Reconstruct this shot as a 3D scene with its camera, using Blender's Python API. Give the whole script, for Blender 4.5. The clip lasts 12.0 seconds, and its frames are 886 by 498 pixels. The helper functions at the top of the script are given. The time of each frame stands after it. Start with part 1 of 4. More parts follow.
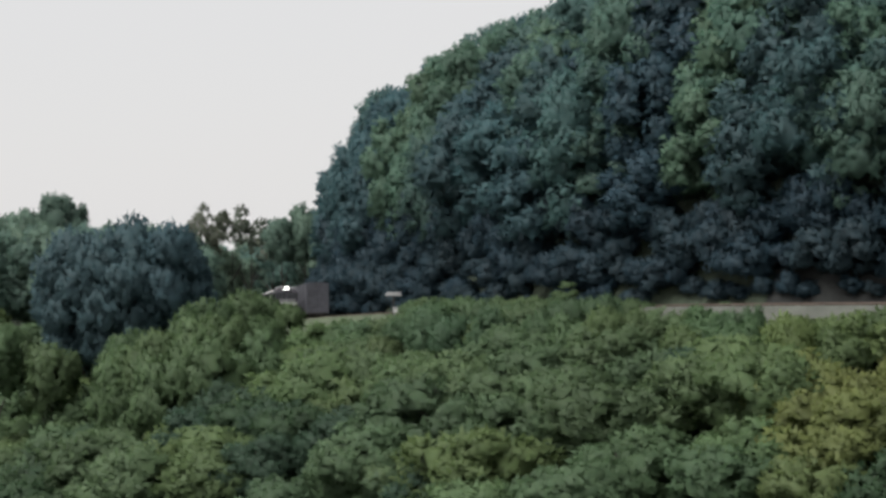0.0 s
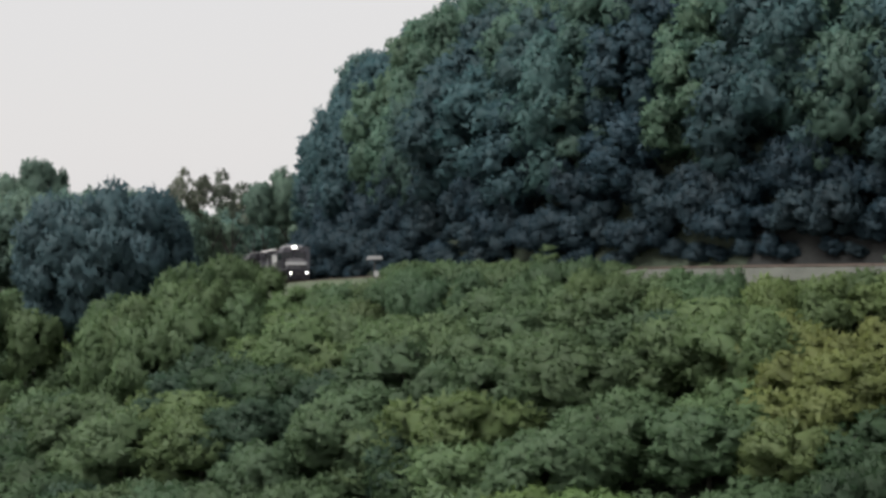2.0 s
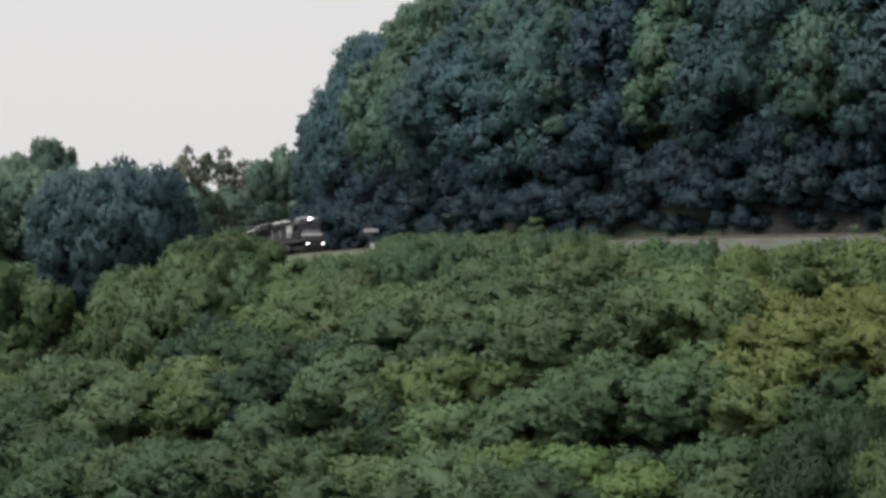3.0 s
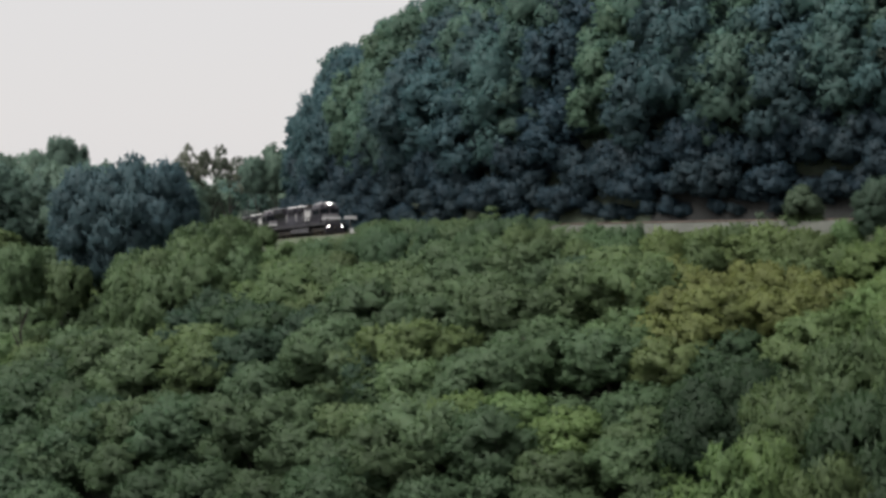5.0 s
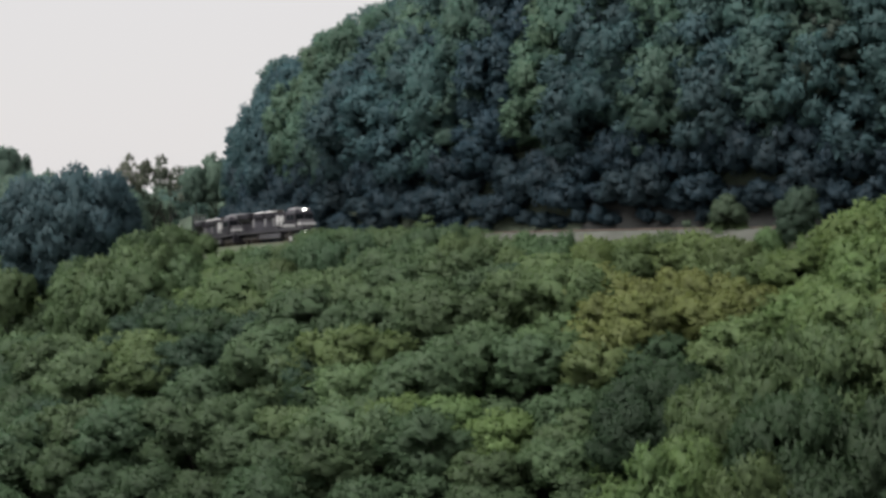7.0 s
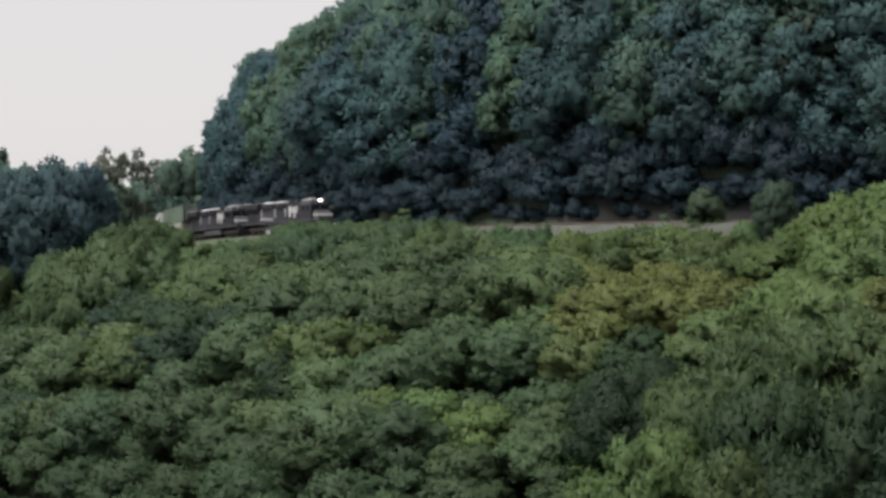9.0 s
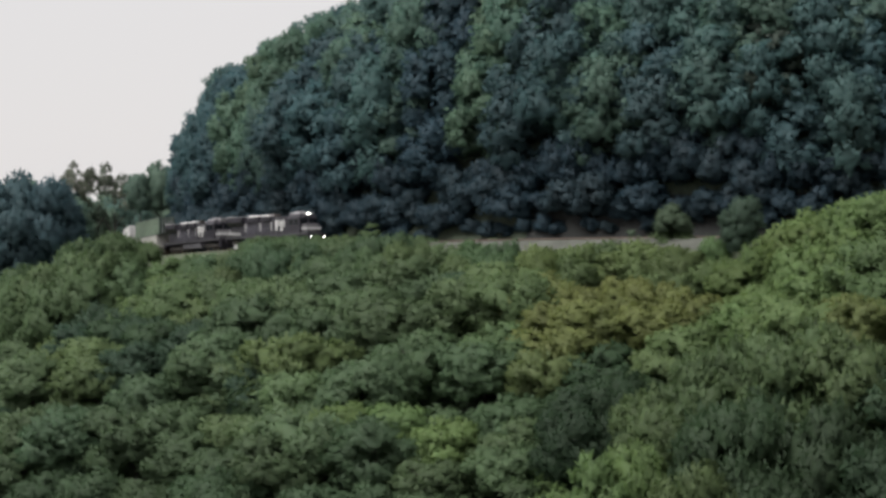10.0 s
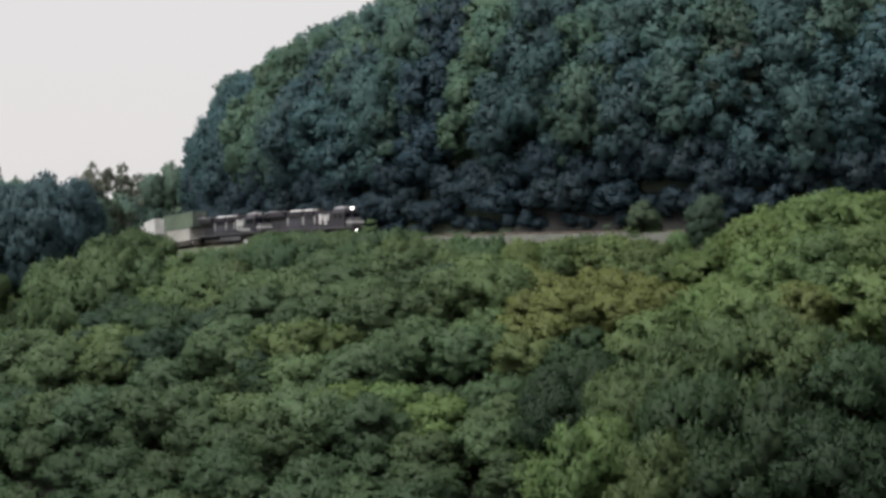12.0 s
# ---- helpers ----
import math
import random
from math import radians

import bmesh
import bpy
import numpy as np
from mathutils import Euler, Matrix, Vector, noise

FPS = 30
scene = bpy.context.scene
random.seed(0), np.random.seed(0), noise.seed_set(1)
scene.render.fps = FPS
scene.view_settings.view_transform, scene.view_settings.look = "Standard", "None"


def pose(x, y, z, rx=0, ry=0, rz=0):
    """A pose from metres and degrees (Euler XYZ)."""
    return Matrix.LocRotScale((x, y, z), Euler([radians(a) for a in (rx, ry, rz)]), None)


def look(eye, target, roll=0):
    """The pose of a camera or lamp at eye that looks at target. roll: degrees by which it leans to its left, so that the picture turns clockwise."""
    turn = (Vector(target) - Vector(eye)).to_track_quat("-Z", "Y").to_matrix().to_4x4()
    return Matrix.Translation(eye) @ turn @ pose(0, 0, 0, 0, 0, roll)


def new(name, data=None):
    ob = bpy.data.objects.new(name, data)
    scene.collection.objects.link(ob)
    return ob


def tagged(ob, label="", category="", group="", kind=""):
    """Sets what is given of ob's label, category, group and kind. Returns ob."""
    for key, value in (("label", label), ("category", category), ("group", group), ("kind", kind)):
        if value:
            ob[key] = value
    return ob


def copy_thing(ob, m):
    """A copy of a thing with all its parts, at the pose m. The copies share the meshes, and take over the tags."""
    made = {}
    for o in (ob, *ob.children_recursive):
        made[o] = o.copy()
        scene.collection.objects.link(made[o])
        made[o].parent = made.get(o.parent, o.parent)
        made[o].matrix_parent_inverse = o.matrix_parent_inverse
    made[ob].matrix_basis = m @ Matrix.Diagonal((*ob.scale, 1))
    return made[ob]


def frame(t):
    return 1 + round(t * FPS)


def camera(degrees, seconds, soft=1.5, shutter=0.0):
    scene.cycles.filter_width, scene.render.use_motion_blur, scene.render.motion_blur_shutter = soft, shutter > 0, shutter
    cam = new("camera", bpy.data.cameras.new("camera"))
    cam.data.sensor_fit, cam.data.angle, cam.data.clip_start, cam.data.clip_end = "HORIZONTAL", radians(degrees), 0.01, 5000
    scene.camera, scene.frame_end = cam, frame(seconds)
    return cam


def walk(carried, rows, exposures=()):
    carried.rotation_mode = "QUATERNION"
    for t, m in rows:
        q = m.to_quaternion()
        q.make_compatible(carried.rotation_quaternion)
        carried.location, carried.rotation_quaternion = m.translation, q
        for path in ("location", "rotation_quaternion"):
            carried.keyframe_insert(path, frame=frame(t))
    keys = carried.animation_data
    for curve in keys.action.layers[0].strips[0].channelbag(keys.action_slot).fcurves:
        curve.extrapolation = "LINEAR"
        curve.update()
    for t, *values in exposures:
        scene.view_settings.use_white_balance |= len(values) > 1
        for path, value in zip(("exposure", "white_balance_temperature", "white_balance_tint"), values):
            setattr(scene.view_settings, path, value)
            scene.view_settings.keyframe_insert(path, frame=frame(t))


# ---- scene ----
# ---------------------------------------------------------------- camera
cam = camera(18.94, 12.0, soft=3.2)

def carry(yaw, pitch, roll, x, y, z):
    """A camera pose from a compass turn, a tilt and a lean."""
    a, b = radians(yaw), radians(pitch)
    way = Vector((math.sin(a) * math.cos(b), math.cos(a) * math.cos(b), math.sin(b)))
    return look((x, y, z), Vector((x, y, z)) + way * 400, roll)


walk(cam, [
    (0.0, carry(-1.623, 0.040, 0.273, -4.60, 83.83, 1.24)),
    (0.5, carry(-1.614, 0.241, 0.240, -4.60, 83.83, 1.24)),
    (1.0, carry(-1.654, -0.550, 0.027, -4.60, 83.83, 1.24)),
    (1.5, carry(-1.434, -1.169, 0.029, -4.60, 83.83, 1.24)),
    (2.0, carry(-1.211, -0.746, 0.003, -4.60, 83.83, 1.24)),
    (2.5, carry(-1.057, -1.241, -0.224, -4.58, 79.93, 1.30)),
    (3.0, carry(-1.172, -1.235, -0.185, -3.46, 65.37, 0.89)),
    (3.5, carry(-1.287, -1.228, -0.146, -2.35, 50.81, 0.49)),
    (4.0, carry(-1.401, -1.221, -0.106, -1.23, 36.25, 0.08)),
    (4.5, carry(-1.516, -1.214, -0.067, -0.11, 21.69, -0.32)),
    (5.0, carry(-0.846, -1.252, -0.059, -0.06, 10.90, -0.16)),
    (5.5, carry(0.000, -1.109, 0.000, 0.00, 0.00, 0.00)),
    (6.0, carry(0.130, -0.984, -0.043, 0.00, 0.00, 0.00)),
    (6.5, carry(0.366, -1.052, -0.054, 0.00, 0.00, 0.00)),
    (7.0, carry(0.532, -1.080, -0.060, 0.00, 0.00, 0.00)),
    (7.6, carry(0.679, -1.122, -0.059, 0.00, 0.00, 0.00)),
    (8.3, carry(0.851, -1.171, -0.058, 0.00, 0.00, 0.00)),
    (9.0, carry(1.022, -1.221, -0.057, 0.00, 0.00, 0.00)),
    (9.5, carry(1.314, -1.135, 0.047, 0.00, 0.00, 0.00)),
    (10.0, carry(1.718, -0.892, 0.103, 0.00, 0.00, 0.00)),
    (10.5, carry(1.733, -0.823, 0.123, 0.01, -1.00, 0.01)),
    (11.0, carry(1.677, -0.899, -0.066, 0.05, -9.50, 0.14)),
    (11.5, carry(1.552, -1.010, -0.165, 0.13, -25.50, 0.38)),
    (12.0, carry(1.699, -1.029, -0.118, 0.19, -37.00, 0.55)),
], exposures=[(0.0, 0.05, 6330, 8.0), (0.6, 0.05, 6330, 8.0), (1.2, 0.05, 6380, 9.0), (2.5, 0.05, 6380, 9.0), (4.5, 0.02, 6400, 9.7), (6.0, 0.02, 6400, 9.7), (7.0, 0.05, 6400, 10.0), (12.0, 0.05, 6400, 10.0)])

# ---------------------------------------------------------------- sky and light
SUN_HEIGHT, SUN_TURN = radians(60), radians(238)
world = bpy.data.worlds.new("overcast_sky")
scene.world = world
world.use_nodes = True
wn, wl = world.node_tree.nodes, world.node_tree.links
wn.clear()
sky = wn.new("ShaderNodeTexSky")
sky.sky_type, sky.sun_disc = "NISHITA", False
sky.sun_elevation, sky.sun_rotation = SUN_HEIGHT, SUN_TURN
dim = wn.new("ShaderNodeVectorMath")
dim.operation = "SCALE"
dim.inputs["Scale"].default_value = 0.09
veil = wn.new("ShaderNodeMix")
veil.data_type = "RGBA"
veil.inputs["Factor"].default_value = 0.9
veil.inputs["B"].default_value = (0.79, 0.757, 0.748, 1)
back, out = wn.new("ShaderNodeBackground"), wn.new("ShaderNodeOutputWorld")
wl.new(sky.outputs["Color"], dim.inputs[0])
wl.new(dim.outputs["Vector"], veil.inputs["A"])
wl.new(veil.outputs["Result"], back.inputs["Color"])
wl.new(back.outputs["Background"], out.inputs["Surface"])
back.inputs["Strength"].default_value = 1.0

sun = new("sun", bpy.data.lights.new("sun", "SUN"))
sun.data.energy, sun.data.angle, sun.data.color = 3.5, radians(35), (1.0, 0.97, 0.92)
sun.matrix_world = look((0, 0, 0), (-math.sin(SUN_TURN) * math.cos(SUN_HEIGHT), -math.cos(SUN_TURN) * math.cos(SUN_HEIGHT), -math.sin(SUN_HEIGHT)))


# ---------------------------------------------------------------- materials
def material(name, color, rough=0.7, metal=0.0, grain=6.0, vary=0.25, coarse=0.6, bump=0.0, emit=0.0):
    """Base colour broken up by fine grain and coarse stains."""
    m = bpy.data.materials.new(name)
    m.use_nodes = True
    n, l = m.node_tree.nodes, m.node_tree.links
    b = n["Principled BSDF"]
    b.inputs["Roughness"].default_value, b.inputs["Metallic"].default_value = rough, metal
    place = n.new("ShaderNodeTexCoord")
    fine, wide = n.new("ShaderNodeTexNoise"), n.new("ShaderNodeTexNoise")
    fine.inputs["Scale"].default_value, wide.inputs["Scale"].default_value = grain, coarse
    fine.inputs["Detail"].default_value = 4
    l.new(place.outputs["Object"], fine.inputs["Vector"])
    l.new(place.outputs["Object"], wide.inputs["Vector"])
    add = n.new("ShaderNodeMath")
    add.operation = "ADD"
    l.new(fine.outputs["Fac"], add.inputs[0])
    l.new(wide.outputs["Fac"], add.inputs[1])
    span = n.new("ShaderNodeMapRange")
    span.inputs["From Min"].default_value, span.inputs["From Max"].default_value = 0.7, 1.3
    span.inputs["To Min"].default_value, span.inputs["To Max"].default_value = 1 - vary, 1 + vary
    l.new(add.outputs[0], span.inputs["Value"])
    tint = n.new("ShaderNodeVectorMath")
    tint.operation = "SCALE"
    tint.inputs[0].default_value = color[:3]
    l.new(span.outputs["Result"], tint.inputs["Scale"])
    l.new(tint.outputs["Vector"], b.inputs["Base Color"])
    if bump:
        relief = n.new("ShaderNodeBump")
        relief.inputs["Strength"].default_value, relief.inputs["Distance"].default_value = bump, 0.1
        l.new(fine.outputs["Fac"], relief.inputs["Height"])
        l.new(relief.outputs["Normal"], b.inputs["Normal"])
    if emit:
        b.inputs["Emission Color"].default_value = (1.0, 0.97, 0.9, 1)
        b.inputs["Emission Strength"].default_value = emit
    return m


def leaf_material(name, mixed=False):
    """Foliage in the tree's own colour, varied from clump to clump, thin enough to let some light through."""
    m = bpy.data.materials.new(name)
    m.use_nodes = True
    n, l = m.node_tree.nodes, m.node_tree.links
    b = n["Principled BSDF"]
    b.inputs["Roughness"].default_value = 0.62
    b.inputs["Specular IOR Level"].default_value = 0.3
    info, place = n.new("ShaderNodeAttribute" if mixed else "ShaderNodeObjectInfo"), n.new("ShaderNodeTexCoord")
    if mixed:
        info.attribute_name = "leaf_tone"
    clump, spray = n.new("ShaderNodeTexNoise"), n.new("ShaderNodeTexNoise")
    clump.inputs["Scale"].default_value, spray.inputs["Scale"].default_value = 0.55, 2.6
    island = n.new("ShaderNodeNewGeometry")
    l.new(place.outputs["Object"], clump.inputs["Vector"])
    l.new(place.outputs["Object"], spray.inputs["Vector"])
    total = n.new("ShaderNodeMath")
    total.operation = "ADD"
    l.new(clump.outputs["Fac"], total.inputs[0])
    faint = n.new("ShaderNodeMath")
    faint.operation = "MULTIPLY"
    faint.inputs[1].default_value = 0.45
    l.new(island.outputs["Random Per Island"], faint.inputs[0])
    l.new(faint.outputs[0], total.inputs[1])
    span = n.new("ShaderNodeMapRange")
    span.inputs["From Min"].default_value, span.inputs["From Max"].default_value = 0.3, 1.15
    span.inputs["To Min"].default_value, span.inputs["To Max"].default_value = 0.76, 1.3
    l.new(total.outputs[0], span.inputs["Value"])
    tint = n.new("ShaderNodeVectorMath")
    tint.operation = "SCALE"
    l.new(info.outputs["Color"], tint.inputs[0])
    l.new(span.outputs["Result"], tint.inputs["Scale"])
    dry = n.new("ShaderNodeMix")
    dry.data_type = "RGBA"
    dry.blend_type = "MULTIPLY"
    dry.inputs["B"].default_value = (1.15, 1.0, 0.85, 1)
    l.new(spray.outputs["Fac"], dry.inputs["Factor"])
    l.new(tint.outputs["Vector"], dry.inputs["A"])
    l.new(dry.outputs["Result"], b.inputs["Base Color"])
    thin, mix = n.new("ShaderNodeBsdfTranslucent"), n.new("ShaderNodeMixShader")
    mix.inputs["Fac"].default_value = 0.48
    l.new(dry.outputs["Result"], thin.inputs["Color"])
    l.new(b.outputs["BSDF"], mix.inputs[1])
    l.new(thin.outputs["BSDF"], mix.inputs[2])
    l.new(mix.outputs["Shader"], n["Material Output"].inputs["Surface"])
    return m


LEAF = leaf_material("foliage")
LEAF_MIXED = leaf_material("mixed_foliage", True)
BARK = material("bark", (0.07, 0.063, 0.055), 0.9, grain=9, vary=0.4, bump=0.5)
FOREST_FLOOR = material("forest_floor", (0.04, 0.052, 0.034), 0.95, grain=1.2, vary=0.5, coarse=0.05, bump=0.4)
# Near-black earth: the shade of overhanging trees is put into the colour.
BANK = material("shade_dark_earth", (0.019, 0.02, 0.019), 0.95, grain=2.0, vary=0.4, coarse=0.15, bump=0.5)
BALLAST = material("ballast", (0.09, 0.094, 0.08), 0.95, grain=7.0, vary=0.3, coarse=0.25, bump=0.6)
GRASS = material("verge_grass", (0.075, 0.095, 0.055), 0.9, grain=4.0, vary=0.4, coarse=0.3, bump=0.6)
STEEL = material("rail_steel", (0.25, 0.2, 0.17), 0.45, 0.9, grain=12)
TIMBER = material("sleeper_timber", (0.09, 0.07, 0.055), 0.9, grain=10, vary=0.35)
HOOD_GREY = material("grey_black_paint", (0.056, 0.053, 0.066), 0.6, grain=3, vary=0.5, coarse=0.4)
BLACK = material("black_paint", (0.032, 0.029, 0.037), 0.42, grain=3, vary=0.5, coarse=0.4)
GRIME = material("grimy_iron", (0.075, 0.068, 0.062), 0.75, 0.2, grain=5, vary=0.5)
PALE = material("pale_paint", (0.36, 0.355, 0.355), 0.5, grain=3, vary=0.2)
WHITE = material("white_paint", (0.62, 0.61, 0.6), 0.5, grain=4, vary=0.15)
GREYROOF = material("grey_roof_paint", (0.27, 0.265, 0.275), 0.55, grain=3, vary=0.25)
TANK = material("grey_tank", (0.095, 0.092, 0.1), 0.6, 0.1, grain=3, vary=0.4)
GLASS = material("cab_glass", (0.012, 0.014, 0.017), 0.08, grain=2, vary=0.1)
LAMP = material("lit_lamp", (0.9, 0.88, 0.82), 0.3, emit=9)
GREEN = material("green_container_paint", (0.125, 0.165, 0.12), 0.55, grain=2, vary=0.3, coarse=0.3)
DARKGREEN = material("dark_container_paint", (0.04, 0.058, 0.05), 0.55, grain=2, vary=0.3, coarse=0.3)
CREAM = material("cream_container_paint", (0.4, 0.39, 0.36), 0.6, grain=2, vary=0.25, coarse=0.3)
GREYCAR = material("grey_wagon_paint", (0.1, 0.1, 0.115), 0.6, grain=2, vary=0.3, coarse=0.3)

# ---------------------------------------------------------------- the lie of the land
CX, CY, R, TH0 = 120.57, 512.5, 165.0, radians(30)


def rail_level(s):
    """Height of the rails at arc length s."""
    s = max(-95.0, min(s, 105.0))
    return -6.85 + 0.048 * s - (0.00022 if s < 0 else 0.00018) * s * s


def on_curve(s, off=0.0):
    """The point at arc length s of the curve, off metres outside it."""
    a = TH0 + s / R
    return Vector((CX - (R + off) * math.cos(a), CY - (R + off) * math.sin(a), rail_level(s)))


def curve_place(x, y):
    """Distance outside the curve and arc length."""
    dx, dy = CX - x, CY - y
    a = math.atan2(dy, dx)
    if a < -2.0:
        a += 2 * math.pi
    return math.hypot(dx, dy) - R, R * (a - TH0)


def smooth(a, b, x):
    k = max(0.0, min(1.0, (x - a) / (b - a)))
    return k * k * (3 - 2 * k)


def fall(d, x, y):
    """How far the wooded slope below the line has dropped; a spur stands out of it to the east."""
    f = 0.009 * d * d if d < 35 else 11 + 0.63 * (d - 35)
    spur = 10 * smooth(0.13, 0.2, x / max(y, 1.0)) * smooth(6, 22, d) * (1 - smooth(40, 90, d))
    return f * (1 - smooth(425, 490, y)) - spur


def ground_level(x, y):
    d, s = curve_place(x, y)
    zt = rail_level(s)
    if d < -8.4:
        k = -8.4 - d
        return zt - 1.0 + min(2.05 * k, 19.5 + 0.51 * (k - 9.5)) + 0.5 * noise.noise((x * 0.06, y * 0.06, 0)) * min(k, 6) / 2
    if d < 3:
        return zt - 1.1
    open_side = 1 - smooth(445, 500, y)
    z = zt - 1.1 - (min(2.1, (d - 3) * 0.7) + max(0.0, min(8.0, (d - 6) * 0.6))) * open_side - fall(d, x, y) + 9 * smooth(530, 640, y) + noise.noise((x * 0.05, y * 0.05, 3)) * max(0.0, min(1.5, (d - 7) * 0.2))
    return max(z, -46 + 3 * noise.noise((x * 0.004, y * 0.004, 7)))


def link(name, bm, mat, parent=None, shade=False):
    mesh = bpy.data.meshes.new(name)
    bm.to_mesh(mesh)
    bm.free()
    mesh.materials.append(mat)
    if shade:
        mesh.shade_smooth()
    ob = new(name, mesh)
    ob.parent = parent
    return ob


def part(name, bm, mat, parent, label="", shade=False):
    ob = link(name, bm, mat, parent, shade)
    if label:
        tagged(ob, label)
    return ob


def box(bm, x0, x1, y0, y1, z0, z1, bevel=0.0, taper=None):
    """A block; taper pulls its top in by (front, back, side)."""
    f, b, s = taper or (0, 0, 0)
    c = [(x0, y0, z0), (x1, y0, z0), (x1, y1, z0), (x0, y1, z0),
         (x0 + b, y0 + s, z1), (x1 - f, y0 + s, z1), (x1 - f, y1 - s, z1), (x0 + b, y1 - s, z1)]
    v = [bm.verts.new(p) for p in c]
    faces = [bm.faces.new([v[i] for i in q]) for q in ((3, 2, 1, 0), (4, 5, 6, 7), (0, 1, 5, 4), (1, 2, 6, 5), (2, 3, 7, 6), (3, 0, 4, 7))]
    if bevel:
        edges = list({e for q in faces for e in q.edges})
        bmesh.ops.bevel(bm, geom=edges, offset=bevel, segments=2, affect="EDGES", profile=0.6)
    return bm


def tube(bm, p, q, r0, r1=None, sides=10):
    """A capped round bar from p to q."""
    p, q = Vector(p), Vector(q)
    turn = (q - p).to_track_quat("Z", "Y").to_matrix().to_4x4()
    bmesh.ops.create_cone(bm, cap_ends=True, segments=sides, radius1=r0, radius2=r0 if r1 is None else r1, depth=(q - p).length,
                          matrix=Matrix.Translation((p + q) / 2) @ turn)
    return bm


def ground_sheet():
    xs = [-4800, -3000, -1800, -1000, -600, -400, -300] + list(np.arange(-240, -60, 4.0)) + list(np.arange(-60, 130, 1.6)) + list(np.arange(130, 300, 5.0)) + [320, 400, 600, 1000, 1800, 3000, 4800]
    ys = [-4800, -3000, -1500, -700, -300, -100, 0, 60, 120, 160, 200] + list(np.arange(220, 340, 4.0)) + list(np.arange(340, 515, 1.6)) + list(np.arange(516, 620, 4.0)) + [640, 700, 800, 1000, 1400, 2000, 3000, 4800]
    verts = [(x, y, ground_level(x, y)) for y in ys for x in xs]
    w = len(xs)
    faces = [(j * w + i, j * w + i + 1, j * w + w + i + 1, j * w + w + i) for j in range(len(ys) - 1) for i in range(w - 1)]
    mesh = bpy.data.meshes.new("ground")
    mesh.from_pydata(verts, [], faces)
    mesh.materials.append(FOREST_FLOOR)
    mesh.shade_smooth()
    tagged(new("ground", mesh), "dark leaf-littered hillside soil under dense woods", "ground", kind="structure")


def sweep(name, profile, s0, s1, step, mat, parent=None):
    """A strip along the curve; profile: (metres outside the line, metres over the rails)."""
    mesh = bpy.data.meshes.new(name)
    stations = np.arange(s0, s1 + step / 2, step)
    verts, n = [], len(profile)
    for s in stations:
        for off, up in profile:
            p = on_curve(s, off)
            verts.append((p.x, p.y, p.z + up))
    faces = [(i * n + k, i * n + k + 1, i * n + n + k + 1, i * n + n + k) for i in range(len(stations) - 1) for k in range(n - 1)]
    mesh.from_pydata(verts, [], faces)
    mesh.materials.append(mat)
    ob = new(name, mesh)
    ob.parent = parent
    return ob


ground_sheet()
bed = sweep("ballast_bed", [(-8.2, -1.15), (-6.4, -0.28), (-2.1, -0.22), (2.2, -0.28), (5.6, -2.3), (6.6, -3.3)], -150, 130, 3, BALLAST)
tagged(bed, "pale grey crushed-stone ballast bed of a curving railway", "railway bed", kind="structure")
FOOT = [(-11.2, 6.0), (-10.2, 3.6), (-9.0, 1.3), (-8.2, 0.0), (-7.6, -0.95)]
bank = sweep("leafy_bank", FOOT, -150, 63, 3, FOREST_FLOOR)
tagged(bank, "dark overgrown bank at the foot of the wooded hill", "bank", kind="structure")
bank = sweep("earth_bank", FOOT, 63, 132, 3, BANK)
tagged(bank, "bare earth bank at the foot of the wooded hill, darkened for tree shade", "bank", kind="structure")
verge = sweep("grass_verge", [(2.5, -0.28), (5.7, -2.1), (8.5, -3.3), (13, -5.6)], -110, 26, 3, GRASS)
tagged(verge, "strip of pale dry grass below the railway ballast", "grass", kind="structure")
verge = sweep("grass_verge", [(5.0, -1.75), (6.0, -2.2), (8.5, -3.3), (13, -5.6)], 26, 113, 3, GRASS)
tagged(verge, "low grassy bank under the ballast shoulder", "grass", kind="structure")
for off, label in ((0.0, "near"), (-4.3, "far")):
    track = tagged(new("railway_track"), "rusty steel rails on dark timber sleepers in grey ballast", "railway track", "tracks of the line", "structure")
    for side in (-0.76, 0.76):
        a, b = off + side - 0.035, off + side + 0.035
        sweep("rail", [(a, -0.17), (a, 0.0), (b, 0.0), (b, -0.17)], -150, 130, 3, STEEL, track)
    bm = bmesh.new()
    for i in range(330):
        s = -120 + i * 0.62
        p, q = on_curve(s, off - 1.3), on_curve(s, off + 1.3)
        c, ax = (p + q) / 2, (q - p).normalized()
        side = Vector((-ax.y, ax.x, 0)) * 0.12
        top = [p + side, q + side, q - side, p - side]
        up, dn = Vector((0, 0, -0.16)), Vector((0, 0, -0.3))
        t_ = [bm.verts.new(v + up) for v in top]
        b_ = [bm.verts.new(v + dn) for v in top]
        bm.faces.new(t_)
        for k in range(4):
            bm.faces.new((t_[k], t_[k - 1], b_[k - 1], b_[k]))
    tagged(part("sleepers", bm, TIMBER, track), kind="stuff")

# ---------------------------------------------------------------- trees
def knobbly_ball():
    """The unit ball that every tuft of leaves hides: its points and triangles."""
    ico = bmesh.new()
    bmesh.ops.create_icosphere(ico, subdivisions=1, radius=1.0)
    points, tris = np.array([v.co[:] for v in ico.verts]), np.array([[v.index for v in f.verts] for f in ico.faces])
    ico.free()
    return points, tris


BALL_POINTS, BALL_TRIS = knobbly_ball()


def unit(v):
    return v / np.maximum(np.linalg.norm(v, axis=-1, keepdims=True), 1e-6)


